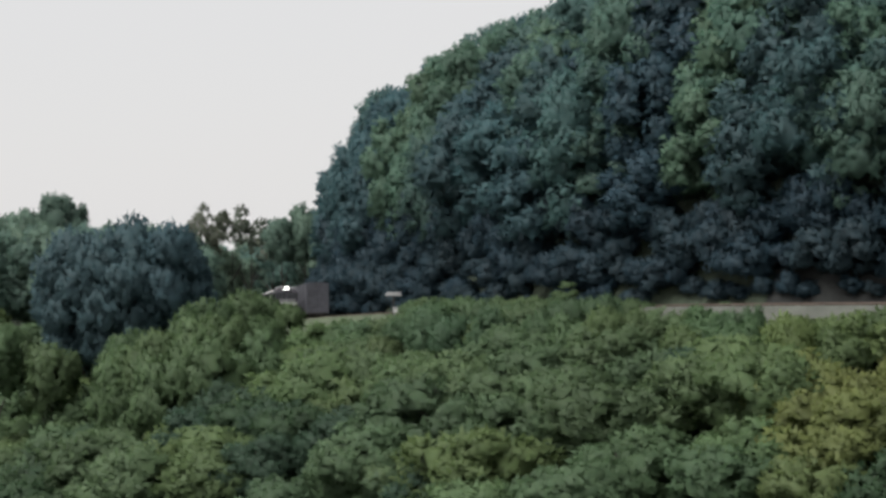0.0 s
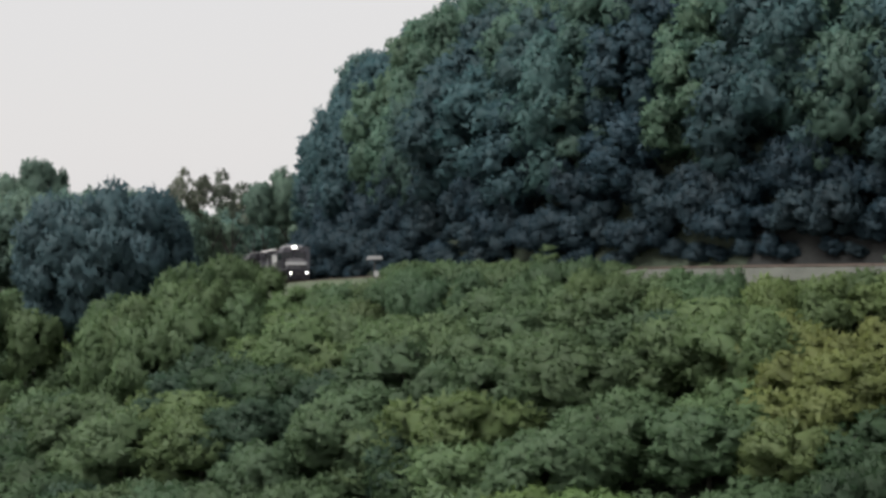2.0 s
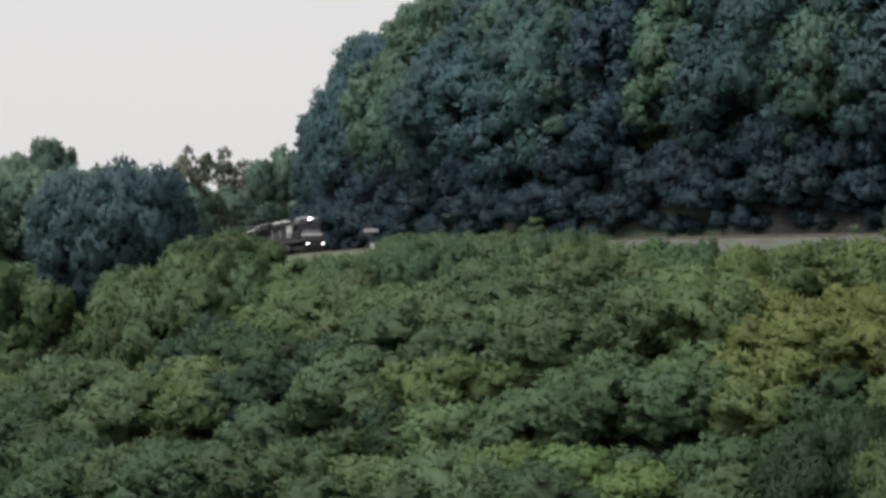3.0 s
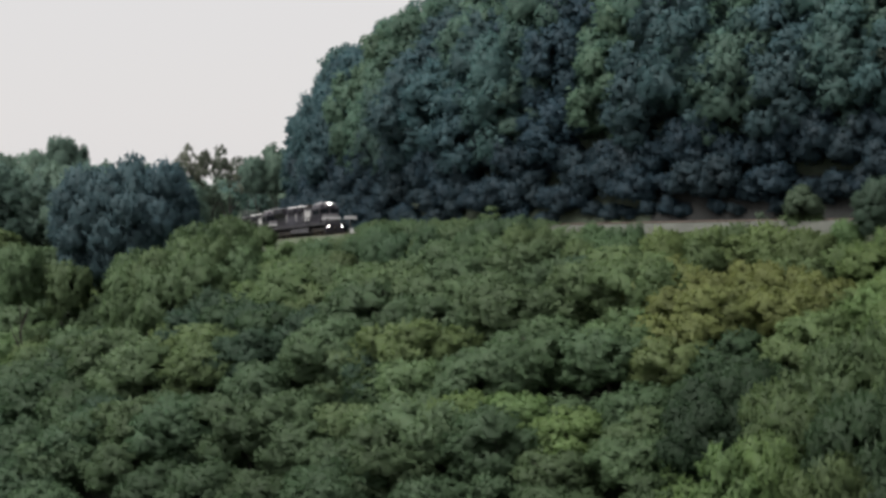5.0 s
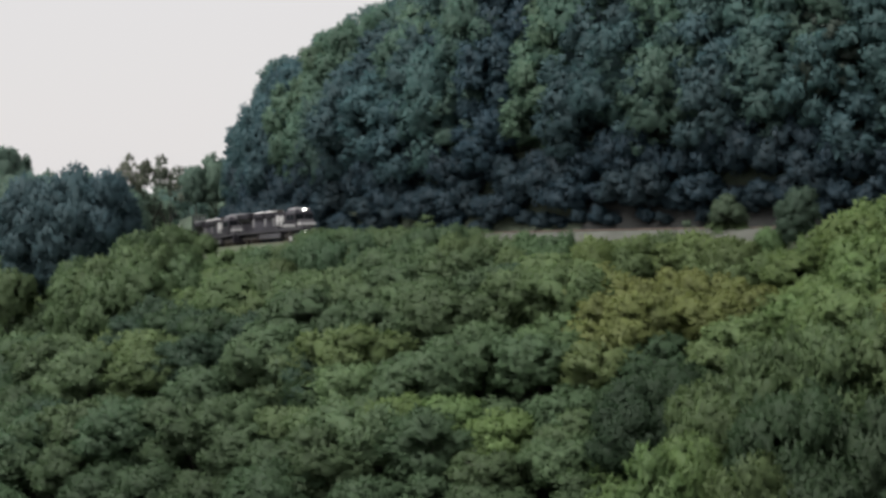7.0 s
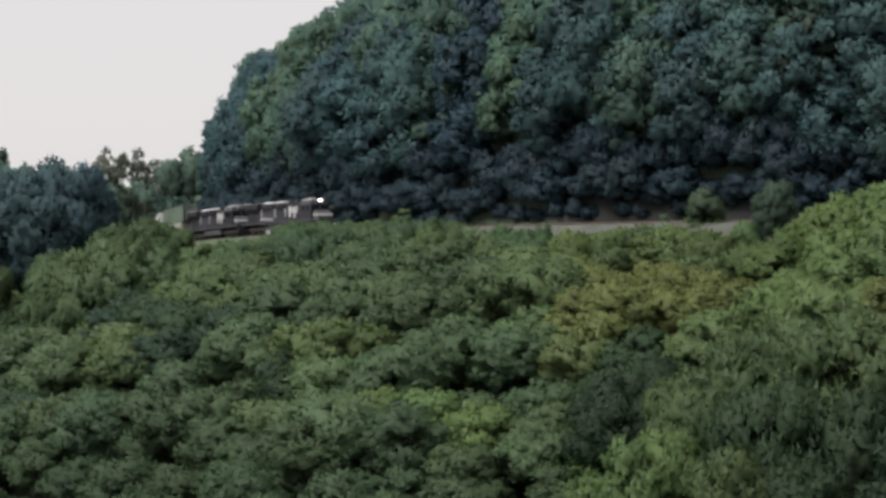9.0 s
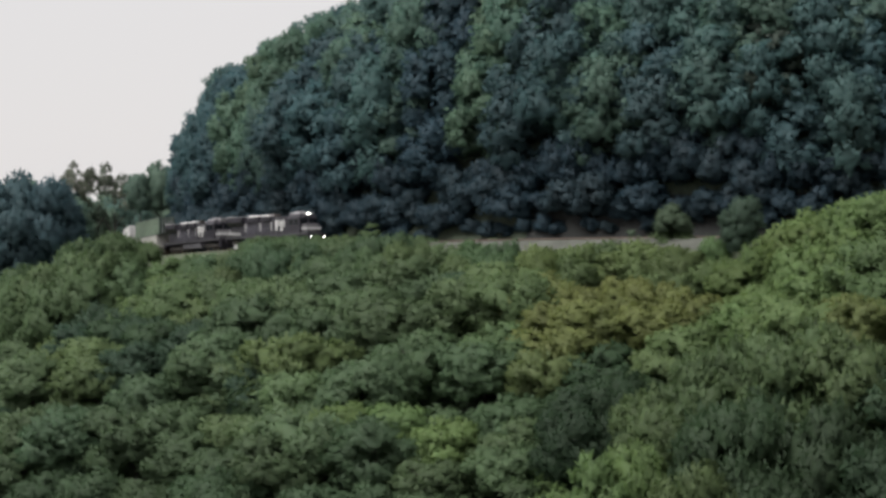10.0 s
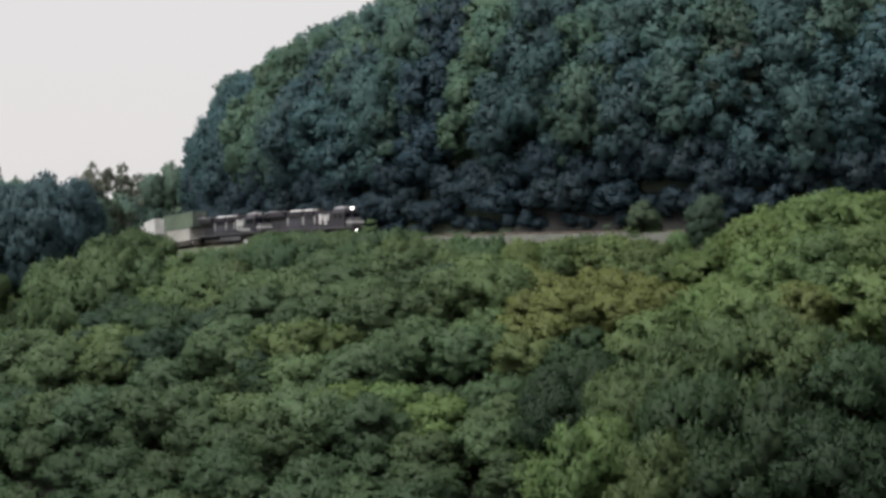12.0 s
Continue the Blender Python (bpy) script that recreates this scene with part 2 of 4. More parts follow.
def crown_mesh(seed, boughs, tufts, leaves, low=-0.6, leaf=0.2, wide=4.0, tall=3.9, mid=4.6, bough=(1.2, 1.9), tuft=(0.5, 0.85), flat=0.72, loose=1.0, core=0.74, rise=0.25, filled=0.76, droop=0.0):
    """A crown of boughs, each a dome of leafy tufts. Leaves take the light as the dome that they belong to.
    Returns its mesh and the height of its top."""
    rng = np.random.RandomState(seed)
    verts, normals, tris, count = [], [], [], 0
    lean = rng.normal(0, 0.3, 2)
    for k in range(boughs):
        h = min(0.98, 1 - (1 - low) * (k + 0.5) / boughs + rng.uniform(-0.07, 0.07))
        a = k * 2.39996 + rng.uniform(-0.5, 0.5)
        w = math.sqrt(max(0.0, 1 - h * h))
        r = rng.uniform(*bough)
        out = np.array([math.cos(a) * w, math.sin(a) * w, h])
        bulge = 1 + 0.14 * math.sin(2 * a + seed) + 0.1 * math.sin(3 * a + 2 * seed)
        c = out * np.array([wide - r * 0.85, wide - r * 0.85, tall - r * flat * 0.9]) * rng.uniform(0.78, 1.04) * bulge + np.array([lean[0] * h, lean[1] * h, mid])
        verts.append(c + BALL_POINTS * np.array([r, r, r * flat]) * filled)
        normals.append(unit(BALL_POINTS * 0.6 + out * 0.5 + np.array([0, 0, 0.35])))
        tris.append(BALL_TRIS + count)
        count += len(BALL_POINTS)
        for j in range(tufts):
            q = (j + 0.5) / tufts
            up = 1 - 1.65 * q
            b = j * 2.39996 + a + rng.uniform(-0.4, 0.4)
            ring = math.sqrt(max(0.0, 1 - up * up))
            d = unit(np.array([math.cos(b) * ring, math.sin(b) * ring, up]) + out * np.array([0.55, 0.55, 0.2]))
            tr = rng.uniform(*tuft)
            tc = c + d * np.array([1, 1, flat]) * max(0.1, r - tr * 0.5) * rng.uniform(0.84, 1.08)
            knob = 1 + 0.2 * np.sin(BALL_POINTS @ rng.normal(0, 2.6, (3, 3)) + rng.uniform(0, 6, 3)).sum(1) / 1.6
            verts.append(tc + BALL_POINTS * np.array([tr, tr, tr * 0.75]) * (core * knob)[:, None])
            normals.append(unit(BALL_POINTS * 0.6 + d * 0.6 + out * 0.3))
            tris.append(BALL_TRIS + count)
            count += len(BALL_POINTS)
            n = unit(rng.normal(0, 1, (leaves, 3)) + d * 0.8 + np.array([0, 0, rise]))
            p = tc + n * np.array([tr, tr, tr * 0.78]) * rng.uniform(0.72, 1.0 + 0.45 * loose, (leaves, 1))
            face = unit(n + rng.normal(0, 0.55, (leaves, 3)))
            along = unit(np.cross(face, rng.normal(0, 1, (leaves, 3))) + n * 0.7 * loose + np.array([0, 0, 0.2 - droop]))
            across = unit(np.cross(face, along))
            span = leaf * rng.uniform(0.6, 1.5, (leaves, 1))
            three = np.stack([p - along * span * 0.7 - across * span * 0.52, p - along * span * 0.7 + across * span * 0.52, p + along * span * 1.25], 1)
            lit = unit(n * 0.45 + d * 0.7 + out * 0.3 + np.array([0, 0, 0.2]) + rng.normal(0, 0.2, (leaves, 3)))
            wrong = (np.cross(three[:, 1] - three[:, 0], three[:, 2] - three[:, 0]) * lit).sum(1) < 0
            three[wrong] = three[wrong][:, ::-1]
            verts.append(three.reshape(-1, 3))
            normals.append(np.repeat(lit, 3, 0))
            tris.append(np.arange(count, count + leaves * 3).reshape(-1, 3))
            count += leaves * 3
    v, nrm, f = np.concatenate(verts), np.concatenate(normals), np.concatenate(tris)
    mesh = bpy.data.meshes.new("crown")
    leafy(mesh, v, nrm, f, LEAF)
    return mesh, float(np.sort(v[:, 2])[-12])


def leafy(mesh, v, normals, f, mat):
    """Fills a mesh with triangles that are lit by the given normals."""
    mesh.vertices.add(len(v))
    mesh.vertices.foreach_set("co", v.ravel())
    mesh.loops.add(f.size)
    mesh.loops.foreach_set("vertex_index", f.ravel().astype(np.int32))
    mesh.polygons.add(len(f))
    mesh.polygons.foreach_set("loop_start", np.arange(0, f.size, 3, dtype=np.int32))
    mesh.update(calc_edges=True)
    mesh.polygons.foreach_set("use_smooth", np.ones(len(f), dtype=bool))
    mesh.materials.append(mat)
    mesh.normals_split_custom_set_from_vertices(normals.tolist())
    SHAPES[mesh.name] = (v, normals, f)


SHAPES = {}


def trunk_mesh(seed):
    rng = random.Random(seed)
    bm = bmesh.new()
    tube(bm, (0, 0, -1.0), (0.1, 0, 3.0), 0.24, 0.17, 7)
    tube(bm, (0.1, 0, 2.9), (0.0, 0.15, 6.6), 0.17, 0.05, 6)
    for k in range(5):
        a = k * 1.26 + rng.uniform(-0.3, 0.3)
        z = rng.uniform(2.6, 4.6)
        tube(bm, (0.05, 0, z), (math.cos(a) * 2.1, math.sin(a) * 2.1, z + rng.uniform(1.2, 2.2)), 0.1, 0.03, 5)
    mesh = bpy.data.meshes.new("trunk")
    bm.to_mesh(mesh)
    bm.free()
    mesh.materials.append(BARK)
    return mesh


BROAD = [crown_mesh(11 + i, 12, 8, 27, low=-0.8, bough=(1.5, 2.3), tuft=(0.6, 1.0), leaf=0.27, loose=0.75) for i in range(7)]
DENSE = [crown_mesh(31 + i, 12, 9, 28, low=-0.75, bough=(1.4, 2.1), tuft=(0.55, 0.95), leaf=0.26) for i in range(2)]
SPARSE = [crown_mesh(51 + i, 13, 4, 24, low=-0.2, tall=2.9, mid=5.4, bough=(0.8, 1.3), tuft=(0.28, 0.5), core=0.5, filled=0.2, flat=0.4, loose=1.7, leaf=0.19) for i in range(2)]
LOW = [crown_mesh(91 + i, 7, 7, 24, low=-0.5, leaf=0.34, bough=(1.5, 2.2), tuft=(0.7, 1.1), loose=1.5, rise=0.6) for i in range(3)]
WILD = [crown_mesh(71 + i, 12, 9, 19, low=-0.85, wide=3.9, tall=5.2, mid=5.2, bough=(1.2, 2.0), tuft=(0.45, 0.8), flat=0.95, leaf=0.25, loose=1.1, droop=0.6, filled=0.58) for i in range(6)]
ROUND = [crown_mesh(121 + i, 22, 9, 28, low=-0.9, wide=4.0, tall=4.1, mid=4.4, leaf=0.21, bough=(1.2, 1.8), tuft=(0.45, 0.8)) for i in range(2)]
GRAND = [crown_mesh(131 + i, 20, 10, 30, low=-0.8, tall=3.8, leaf=0.19, bough=(1.1, 1.8), tuft=(0.4, 0.7), loose=1.3) for i in range(3)]
BALL = crown_mesh(141, 14, 9, 30, low=-0.95, leaf=0.2, wide=3.6, tall=3.9, mid=4.3, bough=(1.3, 1.9), tuft=(0.6, 0.95))
YOUNG = crown_mesh(151, 10, 7, 28, low=-0.8, wide=3.5, tall=5.0, mid=5.0, bough=(1.0, 1.5), tuft=(0.45, 0.75), core=0.7, filled=0.6, loose=1.5, leaf=0.24)
BUSH = [crown_mesh(101 + i, 7, 7, 22, low=-0.6, leaf=0.34, bough=(1.6, 2.4), tuft=(0.7, 1.1)) for i in range(3)]
TRUNKS = [trunk_mesh(3), trunk_mesh(8)]
rng = random.Random(5)


def plant(x, y, high, wide, tone, kind=None, label="leafy green deciduous tree in full summer crown on the slope", name="tree", group="woods on the slope", top=None):
    """One tree on the ground at x, y: its height and crown width in metres, its leaf colour."""
    z = ground_level(x, y)
    if top is not None:
        high = top - z
    ob = tagged(new(name), label, "tree" if name == "tree" else "shrub", group)
    k = wide / 8.0
    ob.matrix_basis = Matrix.LocRotScale((x, y, z), Euler((rng.uniform(-0.05, 0.05), rng.uniform(-0.05, 0.05), rng.uniform(0, 6.28))), (k, k, k))
    mesh, peak = kind or BROAD[rng.randrange(7)]
    stretch = max(0.8, min(1.5, high / (k * peak)))
    lift = high / k - peak * stretch
    trunk, crown = new("trunk", TRUNKS[rng.randrange(2)]), new("crown", mesh)
    trunk.parent = crown.parent = ob
    trunk.scale.z = max(0.25, (6.0 + lift) / 6.6)
    crown.location.z, crown.scale.z = lift, stretch
    crown.color = (*tone, 1)
    return ob


class Thicket:
    """Many trees gathered into one mesh, each with its own leaf colour."""

    def __init__(self):
        self.v, self.n, self.f, self.c, self.count = [], [], [], [], 0

    def add(self, kind, x, y, high, wide, tone):
        mesh, peak = kind
        co, normals, f = SHAPES[mesh.name]
        k, a = wide / 8.0, rng.uniform(0, 6.28)
        turn = np.array([[math.cos(a), -math.sin(a), 0], [math.sin(a), math.cos(a), 0], [0, 0, 1]])
        stretch = max(0.8, min(1.5, high / (k * peak)))
        self.v.append(co @ turn.T * np.array([k, k, k * stretch]) + np.array([x, y, ground_level(x, y) + high - peak * k * stretch]))
        self.n.append(normals @ turn.T)
        self.f.append(f + self.count)
        self.c.append(np.tile((*tone, 1.0), (len(co), 1)))
        self.count += len(co)

    def build(self, name, label):
        mesh = bpy.data.meshes.new(name)
        leafy(mesh, np.concatenate(self.v), np.concatenate(self.n), np.concatenate(self.f), LEAF_MIXED)
        tone = mesh.attributes.new("leaf_tone", "FLOAT_COLOR", "POINT")
        tone.data.foreach_set("color", np.concatenate(self.c).ravel())
        return tagged(new(name, mesh), label, "woods", kind="stuff")


def shade(tone, amount=0.2):
    k = 1 + rng.uniform(-amount, amount)
    w = rng.uniform(-amount, amount) * 0.5
    return (tone[0] * k * (1 + w), tone[1] * k, tone[2] * k * (1 - w))


# Hill tones lean blue, with the distance haze painted into the leaves.
SLOPE, HILL_HAZED, FAR_HAZED = (0.098, 0.161, 0.083), (0.068, 0.136, 0.152), (0.125, 0.208, 0.178)
BRIGHT, OLIVE, DARK, HILL_SHADED = (0.136, 0.213, 0.081), (0.138, 0.178, 0.068), (0.051, 0.094, 0.05), (0.041, 0.082, 0.112)
BEND_HAZED, HILL_LIT = (0.066, 0.122, 0.148), (0.11, 0.2, 0.15)
RUSTY, MOSSY, RUSSET = (0.135, 0.165, 0.135), (0.088, 0.14, 0.065), (0.09, 0.122, 0.104)
SHADOWED, BLUISH = (0.055, 0.102, 0.07), (0.074, 0.13, 0.1)
# Low bushes' tone: the shade under overhanging trees put into the leaves.
FOOT_SHADED = (0.033, 0.064, 0.088)
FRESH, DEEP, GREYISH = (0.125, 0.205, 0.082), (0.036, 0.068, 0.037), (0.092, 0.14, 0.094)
taken = []


def free(x, y, gap):
    return all((x - a) ** 2 + (y - b) ** 2 > (gap + g) ** 2 for a, b, g in taken)


def slope_woods():
    """The woods between the line and the valley."""
    d = 9.5
    while d < 118:
        near = d < 16
        step = 4.8 if near else 7.3
        s = -150.0
        while s < 185:
            s += step * rng.uniform(0.65, 1.35)
            off = d + rng.uniform(-0.4, 0.4) * step
            p = on_curve(s, off)
            bearing = p.x / p.y
            if not -0.19 < bearing < 0.22 or p.y > 498:
                continue
            canopy = rail_level(s) - 0.8 - fall(off, p.x, p.y)
            if canopy / p.y < -0.145 or not free(p.x, p.y, 1.2):
                continue
            z = ground_level(p.x, p.y)
            high = max(2.4 if p.y < 440 else 6.0, canopy - z + (rng.uniform(-0.6, 1.3) + 0.6 * smooth(0.026, 0.034, bearing) + 1.6 * smooth(-0.055, -0.035, bearing) * (1 - smooth(0.014, 0.026, bearing)) if near else rng.uniform(-2.6, 2.4) * smooth(10, 28, d)))
            dip = float(np.interp((p.x + 4.6) / (p.y - 83.8), (-0.2, -0.169, -0.147, -0.121), (-0.02, -0.035, -0.028, -0.019)))
            if bearing < -0.1:
                high = max(3.0, min(high, 1.2 + dip * (p.y - 83.8) - z))
            wide = rng.uniform(4.5, 7.5) if near else max(10.5, min(15.5, high * rng.uniform(1.0, 1.4)))
            # Random tone that runs darker downslope and to the lower right.
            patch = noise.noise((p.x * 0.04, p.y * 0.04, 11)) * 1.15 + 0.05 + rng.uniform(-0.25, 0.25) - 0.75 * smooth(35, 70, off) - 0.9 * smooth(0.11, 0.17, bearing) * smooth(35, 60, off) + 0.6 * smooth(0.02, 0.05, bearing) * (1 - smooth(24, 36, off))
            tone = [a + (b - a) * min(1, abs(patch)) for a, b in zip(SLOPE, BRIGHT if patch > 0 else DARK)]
            dry = 0.9 * smooth(0.056, 0.07, bearing) * (1 - smooth(0.108, 0.13, bearing)) * smooth(12, 17, off) * (1 - smooth(30, 40, off)) * rng.uniform(0.6, 1)
            lush = 0.85 * smooth(0.12, 0.145, bearing) * (1 - smooth(34, 50, off)) * rng.uniform(0.5, 1)
            tone = [t + (a - t) * dry for t, a in zip(tone, OLIVE)]
            tone = [t + (a - t) * lush for t, a in zip(tone, FRESH)]
            # Leaves turn bluer to the left: haze painted into the slope tone.
            haze_blue = 1 + 0.08 * (1 - smooth(-0.02, 0.07, bearing))
            tone = (tone[0], tone[1], tone[2] * haze_blue)
            if near:
                plant(p.x, p.y, high, wide, shade(tone), LOW[rng.randrange(3)], label="low green shrub beside the railway verge", name="shrub", group="shrubs below the line")
            else:
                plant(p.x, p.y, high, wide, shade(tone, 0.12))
        d += step * 0.85


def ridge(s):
    """Lit ribs and shaded gullies up the hill, put into leaf tone and height."""
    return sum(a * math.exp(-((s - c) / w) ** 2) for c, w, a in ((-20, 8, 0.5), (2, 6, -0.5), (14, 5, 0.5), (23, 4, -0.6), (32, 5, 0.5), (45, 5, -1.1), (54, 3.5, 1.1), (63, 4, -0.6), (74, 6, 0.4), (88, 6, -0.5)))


def crest(x, y):
    """Cap on crowns at the hill's shoulder, fitted to its skyline from two camera places."""
    brow = y * float(np.interp(x / y, (-0.08, -0.071, -0.062, -0.056, -0.043, -0.028, -0.007, 0.03), (0.012, 0.029, 0.0445, 0.052, 0.0575, 0.067, 0.0755, 0.095)))
    u, v = x + 4.6, y - 83.8
    nose = 1.2 + v * float(np.interp(u / v, (-0.08, -0.0766, -0.0744, -0.0638, -0.0553, -0.0383, -0.0255, -0.0148, 0.03), (0.01, 0.0204, 0.032, 0.048, 0.0585, 0.0685, 0.0735, 0.0832, 0.12)))
    return min(brow, nose) + 0.2


def hill_woods():
    """The steep woods inside the curve, down to the line."""
    woods = Thicket()
    d = -8.8
    while d > -112:
        low = d > -11.5
        s = -110.0
        while s < 190:
            s += (3.0 if d > -9 else 4.2 if low else 8.4 if d > -24 else 9.4) * rng.uniform(0.75, 1.25) * R / (R + d)
            bare = d > -9 and s > 66
            off = (-9.3 if bare else d) + rng.uniform(-1, 1) * (0.6 if low else 0.8 if d > -20 else 2.4)
            p = on_curve(s, off)
            z = ground_level(p.x, p.y)
            if p.x / p.y > 0.225 or p.y > CY + 8 or z > 0.088 * p.y or not free(p.x, p.y, 2.2):
                continue
            # Higher trees get lighter leaves; shade low on the hill is painted in.
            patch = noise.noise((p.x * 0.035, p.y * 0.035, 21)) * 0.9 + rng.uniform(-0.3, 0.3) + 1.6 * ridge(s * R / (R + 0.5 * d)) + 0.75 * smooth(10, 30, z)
            wide = rng.uniform(2.8, 4.8) if d > -9 else rng.uniform(4.8, 8.0) if low else rng.uniform(10.5, 15)
            high = wide * (rng.uniform(0.8, 1.35) if d > -10 else rng.uniform(1.1, 1.7)) if low else wide * rng.uniform(1.25, 1.6) + 1.8 * max(-1, min(1, patch))
            if p.x < -0.025 * p.y:
                wide = min(wide, 11.0)
            high = min(high, crest(p.x, p.y) + rng.uniform(-1.6, 0.7) - z)
            if high < 1.5:
                continue
            tone = FOOT_SHADED if low else [a + (b - a) * min(1, abs(patch)) for a, b in zip(HILL_HAZED, HILL_LIT if patch > 0 else HILL_SHADED)]
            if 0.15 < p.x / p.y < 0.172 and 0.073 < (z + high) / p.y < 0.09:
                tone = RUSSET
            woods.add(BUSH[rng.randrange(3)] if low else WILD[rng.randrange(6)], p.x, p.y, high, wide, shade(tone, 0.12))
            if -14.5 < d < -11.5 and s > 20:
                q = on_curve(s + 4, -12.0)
                woods.add(BUSH[rng.randrange(3)], q.x, q.y, rng.uniform(5, 7.5), 7.5, shade(FOOT_SHADED, 0.12))
        d -= 0.9 if d > -9 else 1.4 if low else 3.0 if d > -19 else 7.4
    woods.build("hillside_woods", "steep hillside of dense deciduous woods, haze and shade painted into the leaves")


def far_woods():
    """Woods beyond the bend."""
    woods = Thicket()
    for y in (500, 509, 520, 534, 550, 567, 585, 604):
        x = -0.19 * y
        while x < 0.02 * y - 30:
            x += rng.uniform(5.5, 7.5)
            xx, yy = x + rng.uniform(-2, 2), y + rng.uniform(-5, 5)
            d, s = curve_place(xx, yy)
            if d < 6.5 or not free(xx, yy, 1.0):
                continue
            # Paler, greyer leaves: distance haze is painted into the far trees' tone.
            woods.add(WILD[rng.randrange(6)], xx, yy, 0.0085 * yy + rng.uniform(-2.0, 1.5) - (2.2 if -0.124 < xx / yy < -0.082 else 0) - ground_level(xx, yy), rng.uniform(8.5, 12), shade(FAR_HAZED, 0.2))
    woods.build("far_woods", "woods beyond the railway bend, leaves greyed and paled for haze")


def special(x, y, top, wide, tone, kind=None, label="", group="woods on the slope"):
    """A tree that stands out from the rest, by the height of its top."""
    taken.append((x, y, wide * 0.2))
    plant(x, y, 0, wide, shade(tone, 0.08), kind, label, group=group, top=top)


# Dark trees before the bend, with haze painted in as bluer leaves.
special(-64.6, 452.0, 4.5, 14, BEND_HAZED, kind=ROUND[0], label="large dense dark tree standing before the bend, haze painted in as blue", group="dark trees before the bend")
special(-59.2, 452.0, 6.0, 16, BEND_HAZED, kind=ROUND[0], label="large dense dark tree standing before the bend, haze painted in as blue", group="dark trees before the bend")
special(-54.0, 452.0, 5.1, 14, BEND_HAZED, kind=ROUND[1], label="large dense dark tree standing before the bend, haze painted in as blue", group="dark trees before the bend")
special(-50.6, 452.0, 1.4, 9, BEND_HAZED, kind=ROUND[1], label="large dense dark tree standing before the bend, haze painted in as blue", group="dark trees before the bend")
special(-80.1, 522.0, 10.6, 8.5, FAR_HAZED, kind=DENSE[0], label="tree in the woods beyond the bend, haze painted into its leaves", group="woods beyond the bend")
special(-85.4, 522.0, 8.0, 8, FAR_HAZED, label="tree in the woods beyond the bend, haze painted into its leaves", group="woods beyond the bend")
special(-91.5, 522.0, 7.6, 8, FAR_HAZED, label="tree in the woods beyond the bend, haze painted into its leaves", group="woods beyond the bend")
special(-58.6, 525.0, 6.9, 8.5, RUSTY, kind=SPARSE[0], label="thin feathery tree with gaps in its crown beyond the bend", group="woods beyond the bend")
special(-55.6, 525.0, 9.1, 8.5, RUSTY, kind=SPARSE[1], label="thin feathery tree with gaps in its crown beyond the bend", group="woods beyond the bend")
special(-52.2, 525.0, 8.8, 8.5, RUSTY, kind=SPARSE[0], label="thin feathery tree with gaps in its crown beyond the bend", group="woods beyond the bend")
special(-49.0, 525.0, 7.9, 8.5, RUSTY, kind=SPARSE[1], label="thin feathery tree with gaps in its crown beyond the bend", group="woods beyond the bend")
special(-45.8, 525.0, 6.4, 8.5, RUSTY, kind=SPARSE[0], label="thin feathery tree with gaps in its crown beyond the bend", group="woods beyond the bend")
special(-39.3, 515.0, 9.0, 7.5, FAR_HAZED, label="tree in the woods beyond the bend, haze painted into its leaves", group="woods beyond the bend")
special(-35.5, 508.0, 6.3, 6.5, FAR_HAZED, label="tree in the woods beyond the bend, haze painted into its leaves", group="woods beyond the bend")
special(-42.6, 515.0, 6.6, 6, FAR_HAZED, label="tree in the woods beyond the bend, haze painted into its leaves", group="woods beyond the bend")
special(42.9, 366.0, 0.7, 5.4, GREYISH, kind=DENSE[1], label="slender open-crowned young tree beside the railway", group="young trees beside the line")
special(38.1, 372.0, -3.0, 3.4, GREYISH, kind=YOUNG, label="young tree rising beside the railway verge")
special(50.1, 352.0, 1.8, 5.8, BLUISH, kind=BALL, label="round dark green young tree beside the railway", group="young trees beside the line")
special(54.8, 345.0, -2.6, 8.5, FRESH, label="bright fresh green tree in full leaf on the slope")
special(57.5, 342.0, 0.1, 10.0, FRESH, label="bright fresh green tree in full leaf on the slope")
special(60.5, 340.0, 1.3, 10.5, FRESH, label="bright fresh green tree in full leaf on the slope")
special(65.1, 336.0, 2.4, 10.5, FRESH, label="bright fresh green tree in full leaf on the slope")
special(70.0, 334.0, 2.0, 11.0, FRESH, label="bright fresh green tree in full leaf on the slope")
special(54.8, 332.0, -3.5, 9.5, FRESH, label="bright fresh green tree in full leaf on the slope")
special(60.1, 330.0, -2.5, 10.5, FRESH, label="bright fresh green tree in full leaf on the slope")
special(29.4, 349.0, -10.2, 10.5, OLIVE, label="olive brown tinted tree turning early on the slope")
special(24.4, 347.0, -12.2, 10.0, OLIVE, label="olive brown tinted tree turning early on the slope")
special(33.5, 345.0, -10.6, 10.5, OLIVE, label="olive brown tinted tree turning early on the slope")
special(37.3, 340.0, -11.9, 11.0, OLIVE, label="olive brown tinted tree turning early on the slope")
special(29.6, 342.0, -13.1, 10.5, OLIVE, label="olive brown tinted tree turning early on the slope")
special(42.4, 340.0, -10.9, 10.5, OLIVE, label="olive brown tinted tree turning early on the slope")
special(59.1, 317.0, -10.1, 10.0, OLIVE, label="olive brown tinted tree turning early on the slope")
# Dark slope trees: the pockets of shadow are painted into their leaves.
special(30.6, 333.0, -17.0, 11.5, DARK, kind=DENSE[1], label="broad tree in the slope woods, shadow painted into its dark leaves")
special(33.2, 327.0, -20.2, 12.0, DARK, kind=DENSE[0], label="broad tree in the slope woods, shadow painted into its dark leaves")
special(27.6, 327.0, -21.6, 11.0, DARK, kind=DENSE[0], label="broad tree in the slope woods, shadow painted into its dark leaves")
